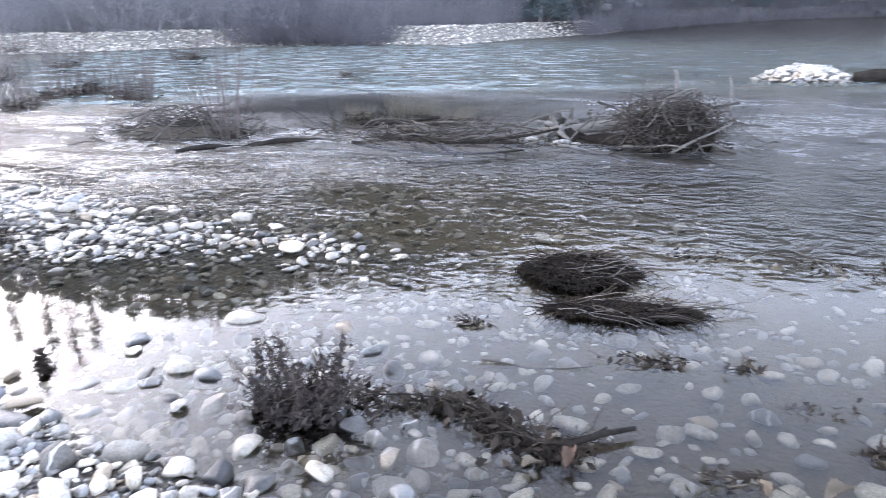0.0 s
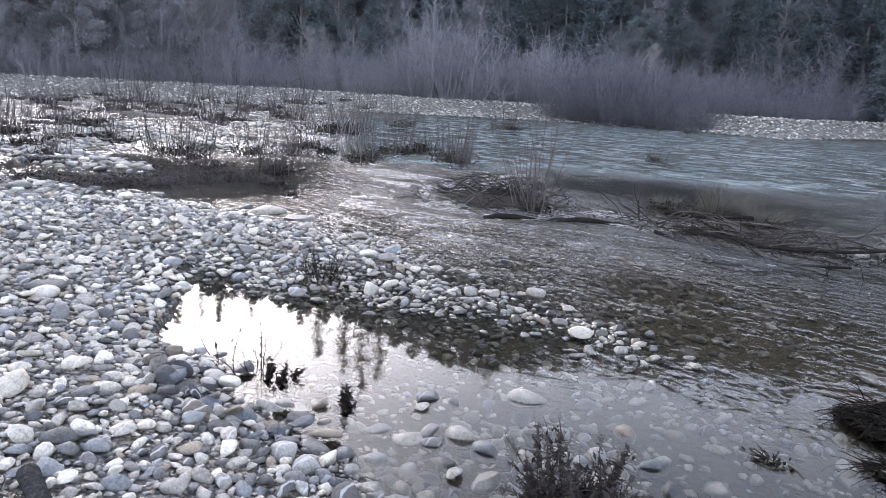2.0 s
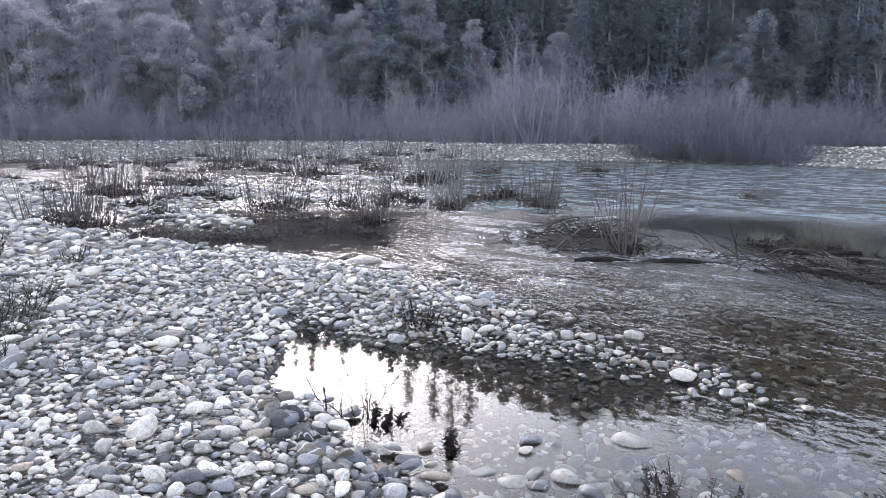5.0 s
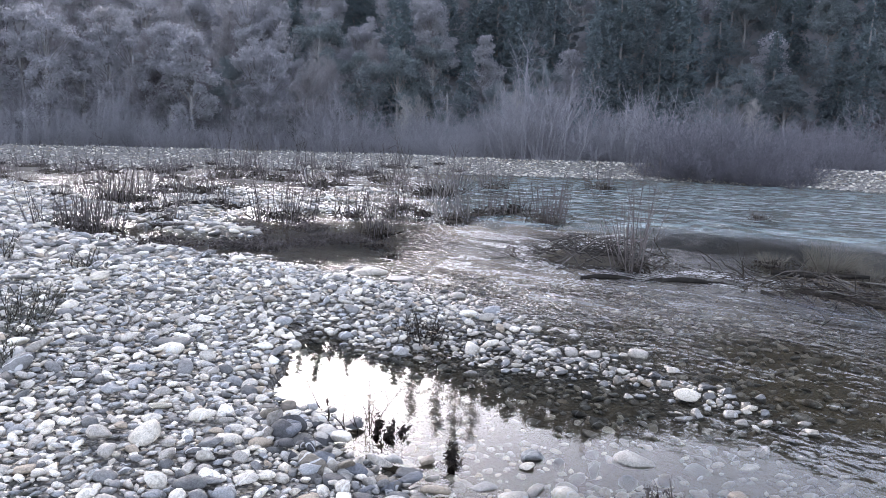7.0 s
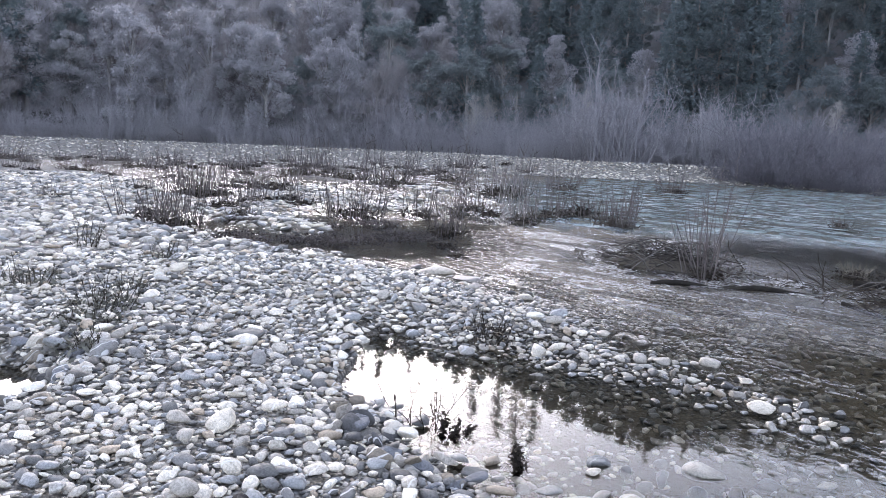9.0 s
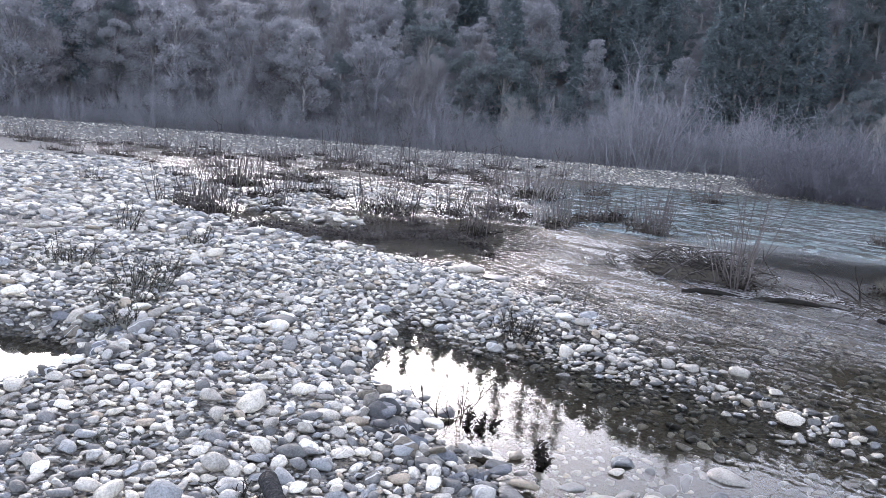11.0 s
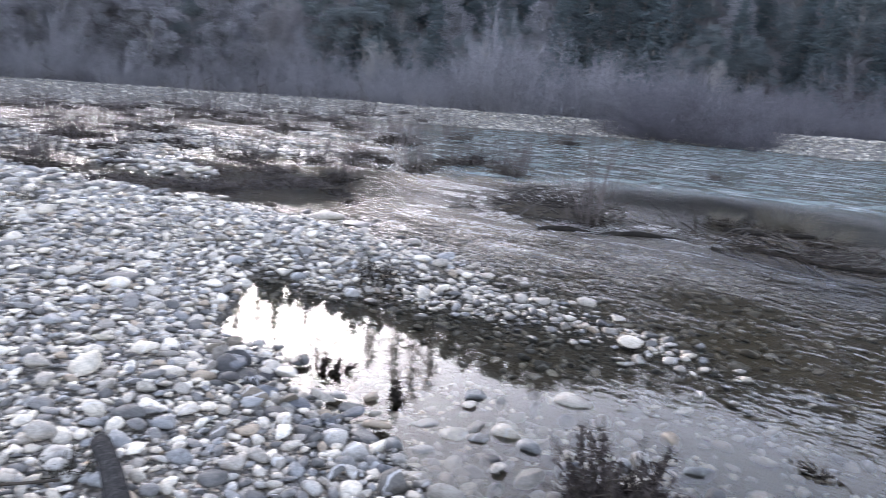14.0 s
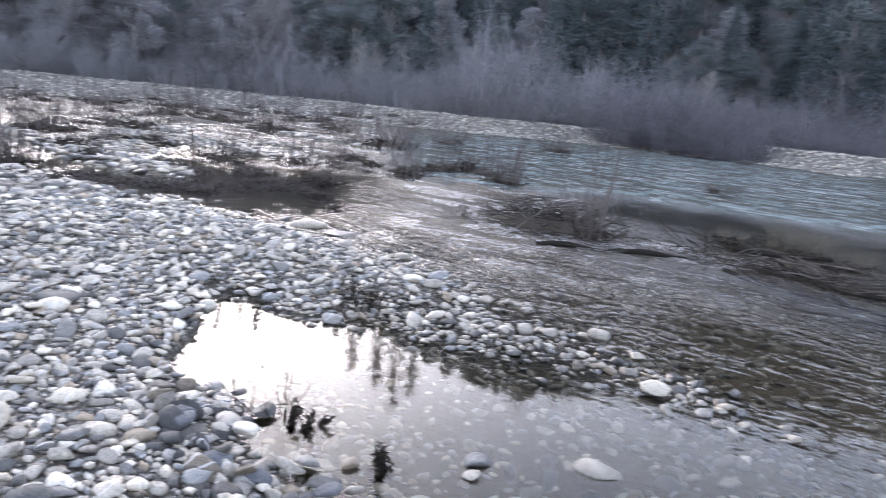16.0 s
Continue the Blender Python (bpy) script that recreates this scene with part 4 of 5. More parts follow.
def turned(v, size, yaw, tilt, lean):
    c, s = math.cos(yaw), math.sin(yaw)
    v = v * size * np.array([1.0, 1.0, 0.88])
    ct, st = math.cos(tilt), math.sin(tilt)
    v = np.stack([v[:, 0] * ct + v[:, 2] * st, v[:, 1], -v[:, 0] * st + v[:, 2] * ct], 1)
    ct, st = math.cos(lean), math.sin(lean)
    v = np.stack([v[:, 0], v[:, 1] * ct - v[:, 2] * st, v[:, 1] * st + v[:, 2] * ct], 1)
    return np.stack([v[:, 0] * c - v[:, 1] * s, v[:, 0] * s + v[:, 1] * c, v[:, 2]], 1)


def scatter(rng, tries, lo, hi, where, taken, cell=0.35, pack=0.40):
    """Stones by size class, none closer to another than they can lie."""
    out = []
    for _ in range(tries):
        x, y = where(rng)
        a = rng.uniform(lo, hi)
        ci, cj = int(x // cell), int(y // cell)
        ok = True
        for i in (-1, 0, 1):
            for j in (-1, 0, 1):
                for px, py, pa in taken.get((ci + i, cj + j), ()):
                    if (px - x) ** 2 + (py - y) ** 2 < (pack * (pa + a)) ** 2:
                        ok = False
                        break
                if not ok:
                    break
            if not ok:
                break
        if ok:
            taken.setdefault((ci, cj), []).append((x, y, a))
            out.append((x, y, a))
    return out


def wedge(b0, b1, r0, r1):
    def pick(rng):
        while True:
            b, r = rng.uniform(b0, b1), math.sqrt(rng.uniform(r0 * r0, r1 * r1))
            return spot(b, r)
    return pick


FEATURES = [  # x, y, long axis, shape, height above the bed, colour of its own
    (-2.62, 4.93, 0.19, 1, 0.03), (-2.19, 4.74, 0.12, 2, 0.03), (-1.76, 4.27, 0.19, 3, 0.03), (-1.43, 3.22, 0.24, 4, 0.022), (-0.36, 3.12, 0.17, 5, 0.022),
    (-0.53, 2.48, 0.19, 6, 0.022), (-0.20, 2.28, 0.14, 7, 0.022), (-2.0, 2.98, 0.08, 8, 0.022), (-4.47, 1.9, 0.32, 9, 0.0), (-6.85, 5.22, 0.5, 10, -0.02),
    (-6.3, 5.28, 0.4, 11, -0.02), (-0.88, 3.27, 0.16, 12, 0.022), (-0.62, 3.07, 0.18, 13, 0.022), (-1.03, 2.40, 0.19, 14, 0.022), (-0.73, 2.17, 0.16, 15, 0.022),
    (-3.0, 2.2, 0.11, 16, 0.065), (-2.88, 2.25, 0.10, 17, 0.065), (-2.66, 2.27, 0.14, 18, 0.050), (-2.15, 2.16, 0.13, 19, 0.050), (-2.05, 2.33, 0.10, 0, 0.060),
    (-1.78, 2.84, 0.17, 1, 0.045), (-1.7, 2.69, 0.11, 2, 0.065), (-1.52, 2.42, 0.16, 3, 0.050), (-1.69, 2.37, 0.15, 5, 0.045), (-1.42, 2.47, 0.12, 6, 0.060),
    (-1.51, 2.55, 0.15, 7, 0.050), (-1.87, 2.19, 0.09, 8, 0.060), (-1.73, 2.12, 0.17, 9, 0.050), (-1.92, 2.1, 0.14, 6, 0.055), (-2.46, 2.06, 0.15, 12, 0.050), (-2.05, 2.02, 0.14, 13, 0.050),
    (-0.40, 2.42, 0.13, 1, 0.045), (-0.40, 2.12, 0.14, 12, 0.02), (-0.56, 1.98, 0.14, 10, 0.03), (-0.17, 2.46, 0.08, 14, 0.05), (-1.15, 2.32, 0.10, 15, 0.045), (0.84, 2.86, 0.16, 17, 0.01),
    (0.66, 2.65, 0.12, 18, 0.02), (1.1, 3.05, 0.14, 19, 0.01), (0.13, 2.30, 0.11, 2, 0.02),
]
edge_rng = np.random.RandomState(91)
EDGE = []
for _ in range(1900):
    x, y = edge_rng.uniform(-1.7, 0.15), edge_rng.uniform(1.75, 3.2)
    a = edge_rng.uniform(0.10, 0.19) * (1.0 if y < 2.7 else 0.85)
    sparse = 1.0 - 0.93 * max(0.0, min(1.0, (y + 0.25 * x - 1.7) / 0.9)) - 0.3 * max(0.0, min(1.0, (x + 0.3) / 0.4))
    if edge_rng.rand() > sparse or math.hypot(x + 0.66, y - 2.47) < 0.2:
        continue
    if all(math.hypot(x - q[0], y - q[1]) > 0.42 * (a + q[2]) for q in EDGE + FEATURES):
        EDGE.append((x, y, a))
for _ in range(70):
    u = edge_rng.rand()
    x, y = -2.5 + 1.7 * u + edge_rng.normal() * 0.12, 4.72 - 0.62 * u + edge_rng.normal() * 0.16
    a = edge_rng.uniform(0.06, 0.14)
    if all(math.hypot(x - q[0], y - q[1]) > 0.45 * (a + q[2]) for q in EDGE + FEATURES):
        EDGE.append((x, y, a))
taken = {}
for x, y, a, *_ in FEATURES + EDGE:
    taken.setdefault((int(x // 0.35), int(y // 0.35)), []).append((x, y, a))
near = wedge(-14, 95, 1.2, 9.5)
def rim(rng):
    i = rng.randint(0, 6)
    (ax, ay), (bx, by) = RIM[i], RIM[i + 1]
    t = rng.rand()
    return ax + (bx - ax) * t + rng.normal() * 0.10, ay + (by - ay) * t + rng.normal() * 0.10


RIM = [(-4.1, 2.2), (-3.5, 1.82), (-3.0, 1.72), (-2.4, 1.78), (-1.8, 1.88), (-1.2, 1.92), (-0.5, 2.1)]
lot = scatter(rng, 110, 0.10, 0.17, rim, taken, pack=0.36)
rims = len(lot)
lot += scatter(rng, 260, 0.09, 0.17, lambda q: (q.uniform(-1.5, 1.5), q.uniform(1.9, 3.5)), taken, pack=0.55)
lot += scatter(rng, 420, 0.08, 0.16, lambda q: (q.uniform(-1.4, 0.45), q.uniform(1.6, 2.5)), taken, pack=0.44)
proud = len(lot)
lot += scatter(rng, 300, 0.14, 0.21, near, taken, pack=0.315)
lot += scatter(rng, 4200, 0.085, 0.13, near, taken, pack=0.30)
lot += scatter(rng, 62000, 0.048, 0.085, near, taken, pack=0.295)
lot += scatter(rng, 50000, 0.03, 0.052, wedge(-5, 95, 1.2, 6.0), taken, pack=0.34)
lot += scatter(rng, 30000, 0.016, 0.03, wedge(20, 95, 1.2, 3.6), taken, pack=0.36)
xs, ys, sizes = np.array(lot).T
zs = height(xs, ys)
wet_d = -inside_distance(xs, ys, SHORE)
keep = (zs > -0.32) & ((wet_d < 0.5) | (rng.rand(len(xs)) < np.exp(-(wet_d - 0.5) / 1.6))) & ((zs > -0.035) | (ys > 3.5) | (rng.rand(len(xs)) < np.where(xs > -1.3, np.where(sizes < 0.085, 0.55 - 0.4 * smooth01((xs - 0.0) / 0.6), 0.8), 0.42))) & ((zs > -0.06) | (xs > -1.4) | (ys > 3.4) | (sizes < 0.11)) & (np.hypot((xs + 4.45) / 0.98, (ys + 0.75) / 1.5) > 0.86)
xs, ys, sizes, zs, wet_d = xs[keep], ys[keep], sizes[keep], zs[keep], wet_d[keep]
yaws, tilts, leans = rng.uniform(0, 6.28, len(xs)), rng.normal(size=len(xs)) * 0.26, rng.normal(size=len(xs)) * 0.22
kinds = rng.randint(0, 20, len(xs))
zs = np.where((np.arange(len(keep))[keep] < proud) & (zs < 0), np.maximum(zs, -0.055), zs)
lift = np.where(zs > 0.0, rng.uniform(0.08, 0.42, len(xs)), rng.uniform(0.0, 0.2, len(xs))) * sizes
lift = np.where(np.arange(len(keep))[keep] < rims, 0.04 * sizes, lift)
first = np.argsort(np.hypot(xs + 1.15, (ys - 1.75) * 0.9))[:300]
single = np.zeros(len(xs), bool)
single[first] = True
cobbles = Geo()
for i in np.flatnonzero(~single):
    v, f = PEB[kinds[i]] if sizes[i] > 0.07 else PEB_LOW[kinds[i] % 10]
    cobbles.add(turned(v, sizes[i] * 0.5, yaws[i], tilts[i], leans[i]) + (xs[i], ys[i], zs[i] + lift[i]), f)
tagged(part("cobbles", cobbles, M_STONE), "grey, white and tan water-worn cobbles of the gravel bank", "stones", kind="stuff")

# the bank behind and underfoot
taken = {}
back_lot = scatter(rng, 16000, 0.05, 0.13, wedge(96, 345, 0.3, 8.0), taken, pack=0.31) + scatter(rng, 1500, 0.045, 0.11, wedge(-15, 96, 0.2, 1.1), taken, pack=0.31)
kx, ky, ks = np.array(back_lot).T
kz = height(kx, ky)
g = Geo()
for x, y, a, z in zip(kx, ky, ks, kz):
    if z > -0.12:
        v, f = PEB_LOW[rng.randint(10)]
        g.add(turned(v, a * 0.5, rng.uniform(0, 6.28), rng.normal() * 0.25, rng.normal() * 0.2) + (x, y, z + 0.15 * a), f)
tagged(part("bank_cobbles", g, M_STONE), "grey and white water-worn cobbles underfoot on the bank", "stones", kind="stuff")

# the coarser stones of the bank beyond
taken = {}
far_lot = scatter(rng, 16000, 0.10, 0.24, wedge(48, 96, 9.2, 27), taken, 0.5, 0.36)
gx, gy, gs = np.array(far_lot).T
gz = height(gx, gy)
g = Geo()
for x, y, a, z in zip(gx, gy, gs, gz):
    if z > -0.05:
        v, f = PEB_LOW[rng.randint(10)]
        g.add(turned(v, a * 0.55, rng.uniform(0, 6.28), rng.normal() * 0.2, rng.normal() * 0.2) + (x, y, z + 0.1 * a), f)
tagged(part("bank_stones", g, M_STONE), "pale cobbles spread over the gravel bank farther off", "stones", kind="stuff")

# far bar and the heap in the river
g = Geo()
bb = rng.uniform(6, 92, 9000)
rr = np.interp(bb, *FAR_BANK) + (4.5 + 14 * smooth01((bb - 40) / 25)) * rng.uniform(-0.02, 1.1, 9000)
bx, by = CX - rr * np.sin(np.radians(bb)), CY + rr * np.cos(np.radians(bb))
for x, y, z in zip(bx, by, height(bx, by)):
    a = rng.uniform(0.09, 0.24) * (1.3 if rng.rand() < 0.12 else 1)
    v, f = PEB_LOW[rng.randint(10)]
    g.add(turned(v, a * 0.5, rng.uniform(0, 6.28), rng.normal() * 0.2, rng.normal() * 0.2) + (x, y, z + 0.12 * a), f)
tagged(part("bar_stones", g, M_STONE), "pale stones covering the long gravel bar across the river", "stones", kind="stuff")
g = Geo()
for _ in range(700):
    x, y = 2.75 + rng.normal() * 0.75, 18.5 + rng.normal() * 0.55
    z = float(height(x, y))
    if z < -0.08:
        continue
    v, f = PEB[rng.randint(20)]
    a = rng.uniform(0.09, 0.24)
    g.add(turned(v, a * 0.5, rng.uniform(0, 6.28), rng.normal() * 0.25, rng.normal() * 0.2) + (x, y, z + 0.15 * a), f)
tagged(part("stone_heap", g, M_STONE), "low heap of pale stones standing out of the river", "stones", kind="stuff")

# ---- drift, weeds and litter ----


def sticks(g, rng, n, cx, cy, sx, sy, h, length, thick, lay=0.25, heading=None, parent=None):
    """A tangle of crooked sticks over an oval patch, heaped to h in the middle; under a parent each is a part."""
    for _ in range(n):
        if parent is not None:
            g = Geo()
        px, py = rng.normal() * 0.5, rng.normal() * 0.5
        top = h * math.exp(-(px * px + py * py)) * rng.uniform(0.1, 1.0)
        a = rng.uniform(0, 2 * np.pi) if heading is None else heading + rng.normal() * 0.5
        L = length * rng.uniform(0.4, 1.2)
        d = np.array([math.cos(a), math.sin(a), rng.normal() * lay])
        line = wander(rng, np.array([cx + px * sx, cy + py * sy, top]) - d * L * 0.5, d, L, 6, 0.22)
        line[:, 2] = np.clip(line[:, 2], -0.05, h * 1.1)
        r = thick * rng.uniform(0.5, 1.4)
        g.tube(line, np.linspace(r, r * 0.35, 7), 5)
        for _ in range(rng.randint(0, 3)):
            q = line[rng.randint(1, 6)]
            g.tube(wander(rng, q, d + rng.normal(size=3) * 0.6, L * 0.35, 3, 0.2), np.linspace(r * 0.5, r * 0.2, 4), 3)
        if parent is not None:
            part("branch", g, M_DRIFT, parent)


def mound(rng, sx, sy, h, level=3):
    v, f = ico(level)
    n = np.array([noise.noise(Vector(p) * 2.3 + Vector((sx, sy, h)) * 5) for p in v])
    v = v * (1 + 0.35 * n[:, None]) * np.array([sx, sy, h])
    return v, f


# drift tangle with an upturned root, lodged in mid-river
rng = np.random.RandomState(31)
t = thing("driftwood_tangle", "tangle of grey drift branches and a root lodged in the river", "driftwood", m=pose(0.1, 9.2, 0))
g = Geo()
sticks(g, rng, 460, 0.28, 0.1, 0.62, 0.6, 0.64, 0.5, 0.0065, 0.5)
tagged(part("brushwood", g, M_DRIFT, t), kind="stuff")
sticks(None, rng, 44, 0.25, 0.0, 0.8, 0.6, 0.70, 0.95, 0.0115, 0.35, None, t)
g = Geo()
v, f = mound(rng, 0.5, 0.4, 0.36)
g.add(v + (0.3, 0.12, 0.08), f)
v, f = mound(rng, 0.55, 0.16, 0.09)
g.add(v + (-0.25, 0.02, 0.0), f)
part("silt_core", g, M_MUD, t, "dark silt and litter packed inside the tangle")
trunk = Geo()
trunk.tube([(-1.25, -0.05, 0.05), (-0.9, 0.08, 0.13), (-0.5, 0.16, 0.17), (-0.1, 0.2, 0.2), (0.35, 0.2, 0.24)], [0.03, 0.055, 0.07, 0.065, 0.05], 10, True)
part("log", trunk, M_GREYWOOD, t, "bleached grey drift log")
for p, q, rad in (((-0.2, -0.35, 0.02), (0.55, -0.75, 0.05), 0.015), ((0.35, -0.55, 0.0), (0.95, -0.05, 0.25), 0.019), ((-0.95, -0.45, 0.02), (0.05, -0.3, 0.06), 0.028), ((0.35, 0.1, 0.5), (0.3, 0.05, 0.86), 0.04), ((0.95, 0.2, 0.2), (0.92, 0.25, 0.8), 0.022), ((-1.9, 0.9, 0.03), (-0.9, 0.6, 0.06), 0.02)):
    limb = Geo()
    p, q = np.array(p), np.array(q)
    limb.tube(wander(rng, p, q - p, float(np.linalg.norm(q - p)), 6, 0.14), np.linspace(rad, rad * 0.5, 7), 6, True)
    part("limb", limb, M_GREYWOOD, t, "bleached grey limb")
g = Geo()
g.quads(np.stack([rng.normal(size=1400) * 0.36 + 0.3, rng.normal(size=1400) * 0.34, rng.uniform(0.0, 0.5, 1400)], 1), 0.035, rng, 1.6, 0.2)
part("caught_litter", g, M_WETSTICK, t, "dark leaves and silt caught in the branches")
t = thing("root_stump", "upturned pale root stump with stones caught in it", "stump", m=pose(-0.95, 9.3, -0.05))
g = Geo()
g.tube([(0.32, 0.02, 0.0), (0.2, 0, 0.08), (0.1, -0.02, 0.13), (0.04, 0.03, 0.19), (0.03, 0.01, 0.25), (0.03, 0.0, 0.30)], [0.11, 0.10, 0.12, 0.09, 0.08, 0.03], 9, True)
for a in np.linspace(0, 6.28, 8)[:-1]:
    root = Geo()
    line = wander(rng, (0.05 + 0.07 * math.cos(a), 0.06 * math.sin(a), 0.10), (-0.12 * math.cos(a), -0.1 * math.sin(a), 1), rng.uniform(0.2, 0.46), 7, 0.22)
    root.tube(line, np.linspace(0.045, 0.008, 8), 6)
    root.tube(wander(rng, line[4], rng.normal(size=3) * 0.7 + (0, 0, 0.4), 0.13, 3, 0.3), [0.016, 0.012, 0.008, 0.004], 4)
    part("root", root, M_DRIFT, t)
for a in np.linspace(0.4, 6.28, 7)[:-1]:
    root = Geo()
    line = wander(rng, (0.05, 0, 0.22), (math.cos(a), math.sin(a), rng.uniform(-0.3, 0.0)), rng.uniform(0.25, 0.45), 5, 0.3, -0.08)
    root.tube(line, np.linspace(0.06, 0.012, 6), 5)
    root.tube(wander(rng, line[3], line[4] - line[2] + rng.normal(size=3) * 0.05, 0.16, 3, 0.3), [0.02, 0.016, 0.01, 0.004], 4)
    part("root", root, M_GREYWOOD, t)
part("stump", g, M_LOG, t)
g = Geo()
for _ in range(14):
    v, f = PEB[rng.randint(20)]
    g.add(turned(v, rng.uniform(0.05, 0.1), rng.uniform(0, 6), 0, 0) + (rng.normal() * 0.22, rng.normal() * 0.18, rng.uniform(0.0, 0.09)), f)
part("stone_clutch", g, M_STONE, t)

# a raft of drift between the stump and the grass tuft
t = thing("drift_raft", "long raft of dark drift sticks and reeds lying in shallow water", "driftwood", m=pose(-2.3, 8.9, 0))
g = Geo()
sticks(g, rng, 90, 0.0, 0.0, 1.7, 0.35, 0.10, 0.7, 0.007, 0.15, -0.12)
tagged(part("brushwood", g, M_DRIFT, t), kind="stuff")
sticks(None, rng, 30, -0.1, 0.1, 1.6, 0.45, 0.2, 1.3, 0.009, 0.16, -0.2, t)
g = Geo()
for _ in range(150):
    p = np.array([rng.normal() * 1.1, rng.normal() * 0.35, rng.uniform(0, 0.1)])
    g.tube(wander(rng, p, rng.normal(size=3) * (1, 0.5, 0.25), rng.uniform(0.2, 0.6), 3, 0.3), [0.006, 0.006, 0.005, 0.003], 3)
g.quads(np.stack([rng.normal(size=260) * 1.1, rng.normal(size=260) * 0.22, rng.uniform(0.0, 0.04, 260)], 1), 0.035, rng, 1.7, 0.4)
v, f = mound(rng, 0.9, 0.14, 0.03)
g.add(v, f)
part("litter", g, M_WETSTICK, t, "dark sodden litter")

for p, q, rad in (((-1.05, -0.5, 0.01), (1.2, -0.45, 0.03), 0.024), ((0.1, -0.3, 0.02), (1.5, 0.0, 0.06), 0.026), ((-0.9, 0.35, 0.10), (0.4, -0.45, 0.03), 0.026), ((-0.6, 0.45, 0.12), (0.55, -0.3, 0.05), 0.02), ((-1.6, 0.9, 0.03), (-0.4, 1.0, 0.05), 0.045)):
    limb = Geo()
    p, q = np.array(p), np.array(q)
    limb.tube(wander(rng, p, q - p, float(np.linalg.norm(q - p)), 8, 0.07), np.linspace(rad, rad * 0.5, 9), 7, True)
    part("limb", limb, M_LOG if rad > 0.022 else M_GREYWOOD, t)

# single waterlogged log
log = Geo()
p0, p1 = np.array([-5.15, 7.3, 0.01]), np.array([-3.9, 8.65, 0.02])
line = np.array([p0 + (p1 - p0) * s + np.array([0, 0.07 * math.sin(6 * s), 0.022 * math.sin(11 * s) - 0.008]) for s in np.linspace(0, 1, 12)])
log.tube(line, 0.026 + 0.009 * np.sin(np.linspace(0, 11, 12)), 9, True)
log.tube(wander(rng, line[5], (0.5, 0.6, 0.25), 0.2, 3), [0.02, 0.014, 0.01, 0.005], 5)
tagged(part("river_log", log, M_LOG), "dark waterlogged log lying flat in the stream", "log")

# brush pile with upright shoots
t = thing("brush_pile", "heap of grey drift branches caught round a small willow", "driftwood", m=pose(-5.9, 8.5, 0, 0, 0, 12))
g = Geo()
sticks(g, rng, 190, 0.0, 0.0, 0.95, 0.42, 0.34, 0.8, 0.007, 0.3)
tagged(part("brushwood", g, M_DRIFT, t), kind="stuff")
sticks(None, rng, 30, 0.05, -0.05, 1.05, 0.5, 0.36, 1.3, 0.012, 0.2, 0.3, t)
g = Geo()
v, f = mound(rng, 0.75, 0.34, 0.13)
g.add(v, f)
g.quads(np.stack([rng.normal(size=420) * 0.6, rng.normal(size=420) * 0.33, rng.uniform(0.0, 0.14, 420)], 1), 0.032, rng, 1.6, 0.4)
part("caught_litter", g, M_WETSTICK, t, "dark litter under the branches")
t = thing("willow_sapling", "thin upright willow shoots rising from the brush pile", "shrub", m=pose(-5.15, 8.35, 0))
g, base = shoots(77, 1.55, 0.55, 24)
part("crown", g, M_WILLOW, t)
part("root_mat", base, M_WETSTICK, t)


def tuft(seed, H, W, blades):
    rng = np.random.RandomState(seed)
    g = Geo()
    for _ in range(blades):
        a, q = rng.uniform(0, 2 * np.pi), rng.uniform(0, 1) ** 0.5
        p = (math.cos(a) * W * 0.35 * q, math.sin(a) * W * 0.25 * q, -0.05)
        line = wander(rng, p, (math.cos(a) * 0.5 + 0.25, math.sin(a) * 0.4, 1), H * rng.uniform(0.4, 1.25), 5, 0.12, -0.10)
        g.tube(line, [0.0035, 0.0035, 0.003, 0.0028, 0.002, 0.001], 3)
    return g


for k, (x, y, H, W, n, turn) in enumerate(((-3.55, 10.75, 0.42, 0.8, 420, 0), (-2.75, 10.3, 0.36, 0.6, 260, 40), (-4.3, 10.6, 0.28, 0.5, 170, 100))):
    t = thing("grass_tuft", "tuft of dry straw-coloured grass on a dark mat in the river", "grass", "grass tufts", pose(x, y, 0, 0, 0, turn))
    part("blade_clump", tuft(50 + k, H, W, n), M_STRAW, t)
    g = Geo()
    r2 = np.random.RandomState(70 + k)
    v, f = mound(r2, W * 0.4, W * 0.22, 0.05)
    g.add(v, f)
    g.quads(np.stack([r2.normal(size=260) * W * 0.4, r2.normal(size=260) * W * 0.22, r2.uniform(0.0, 0.08, 260)], 1), 0.032, r2, 1.6, 0.4)
    part("mat", g, M_WETSTICK, t, "dark sodden mat")

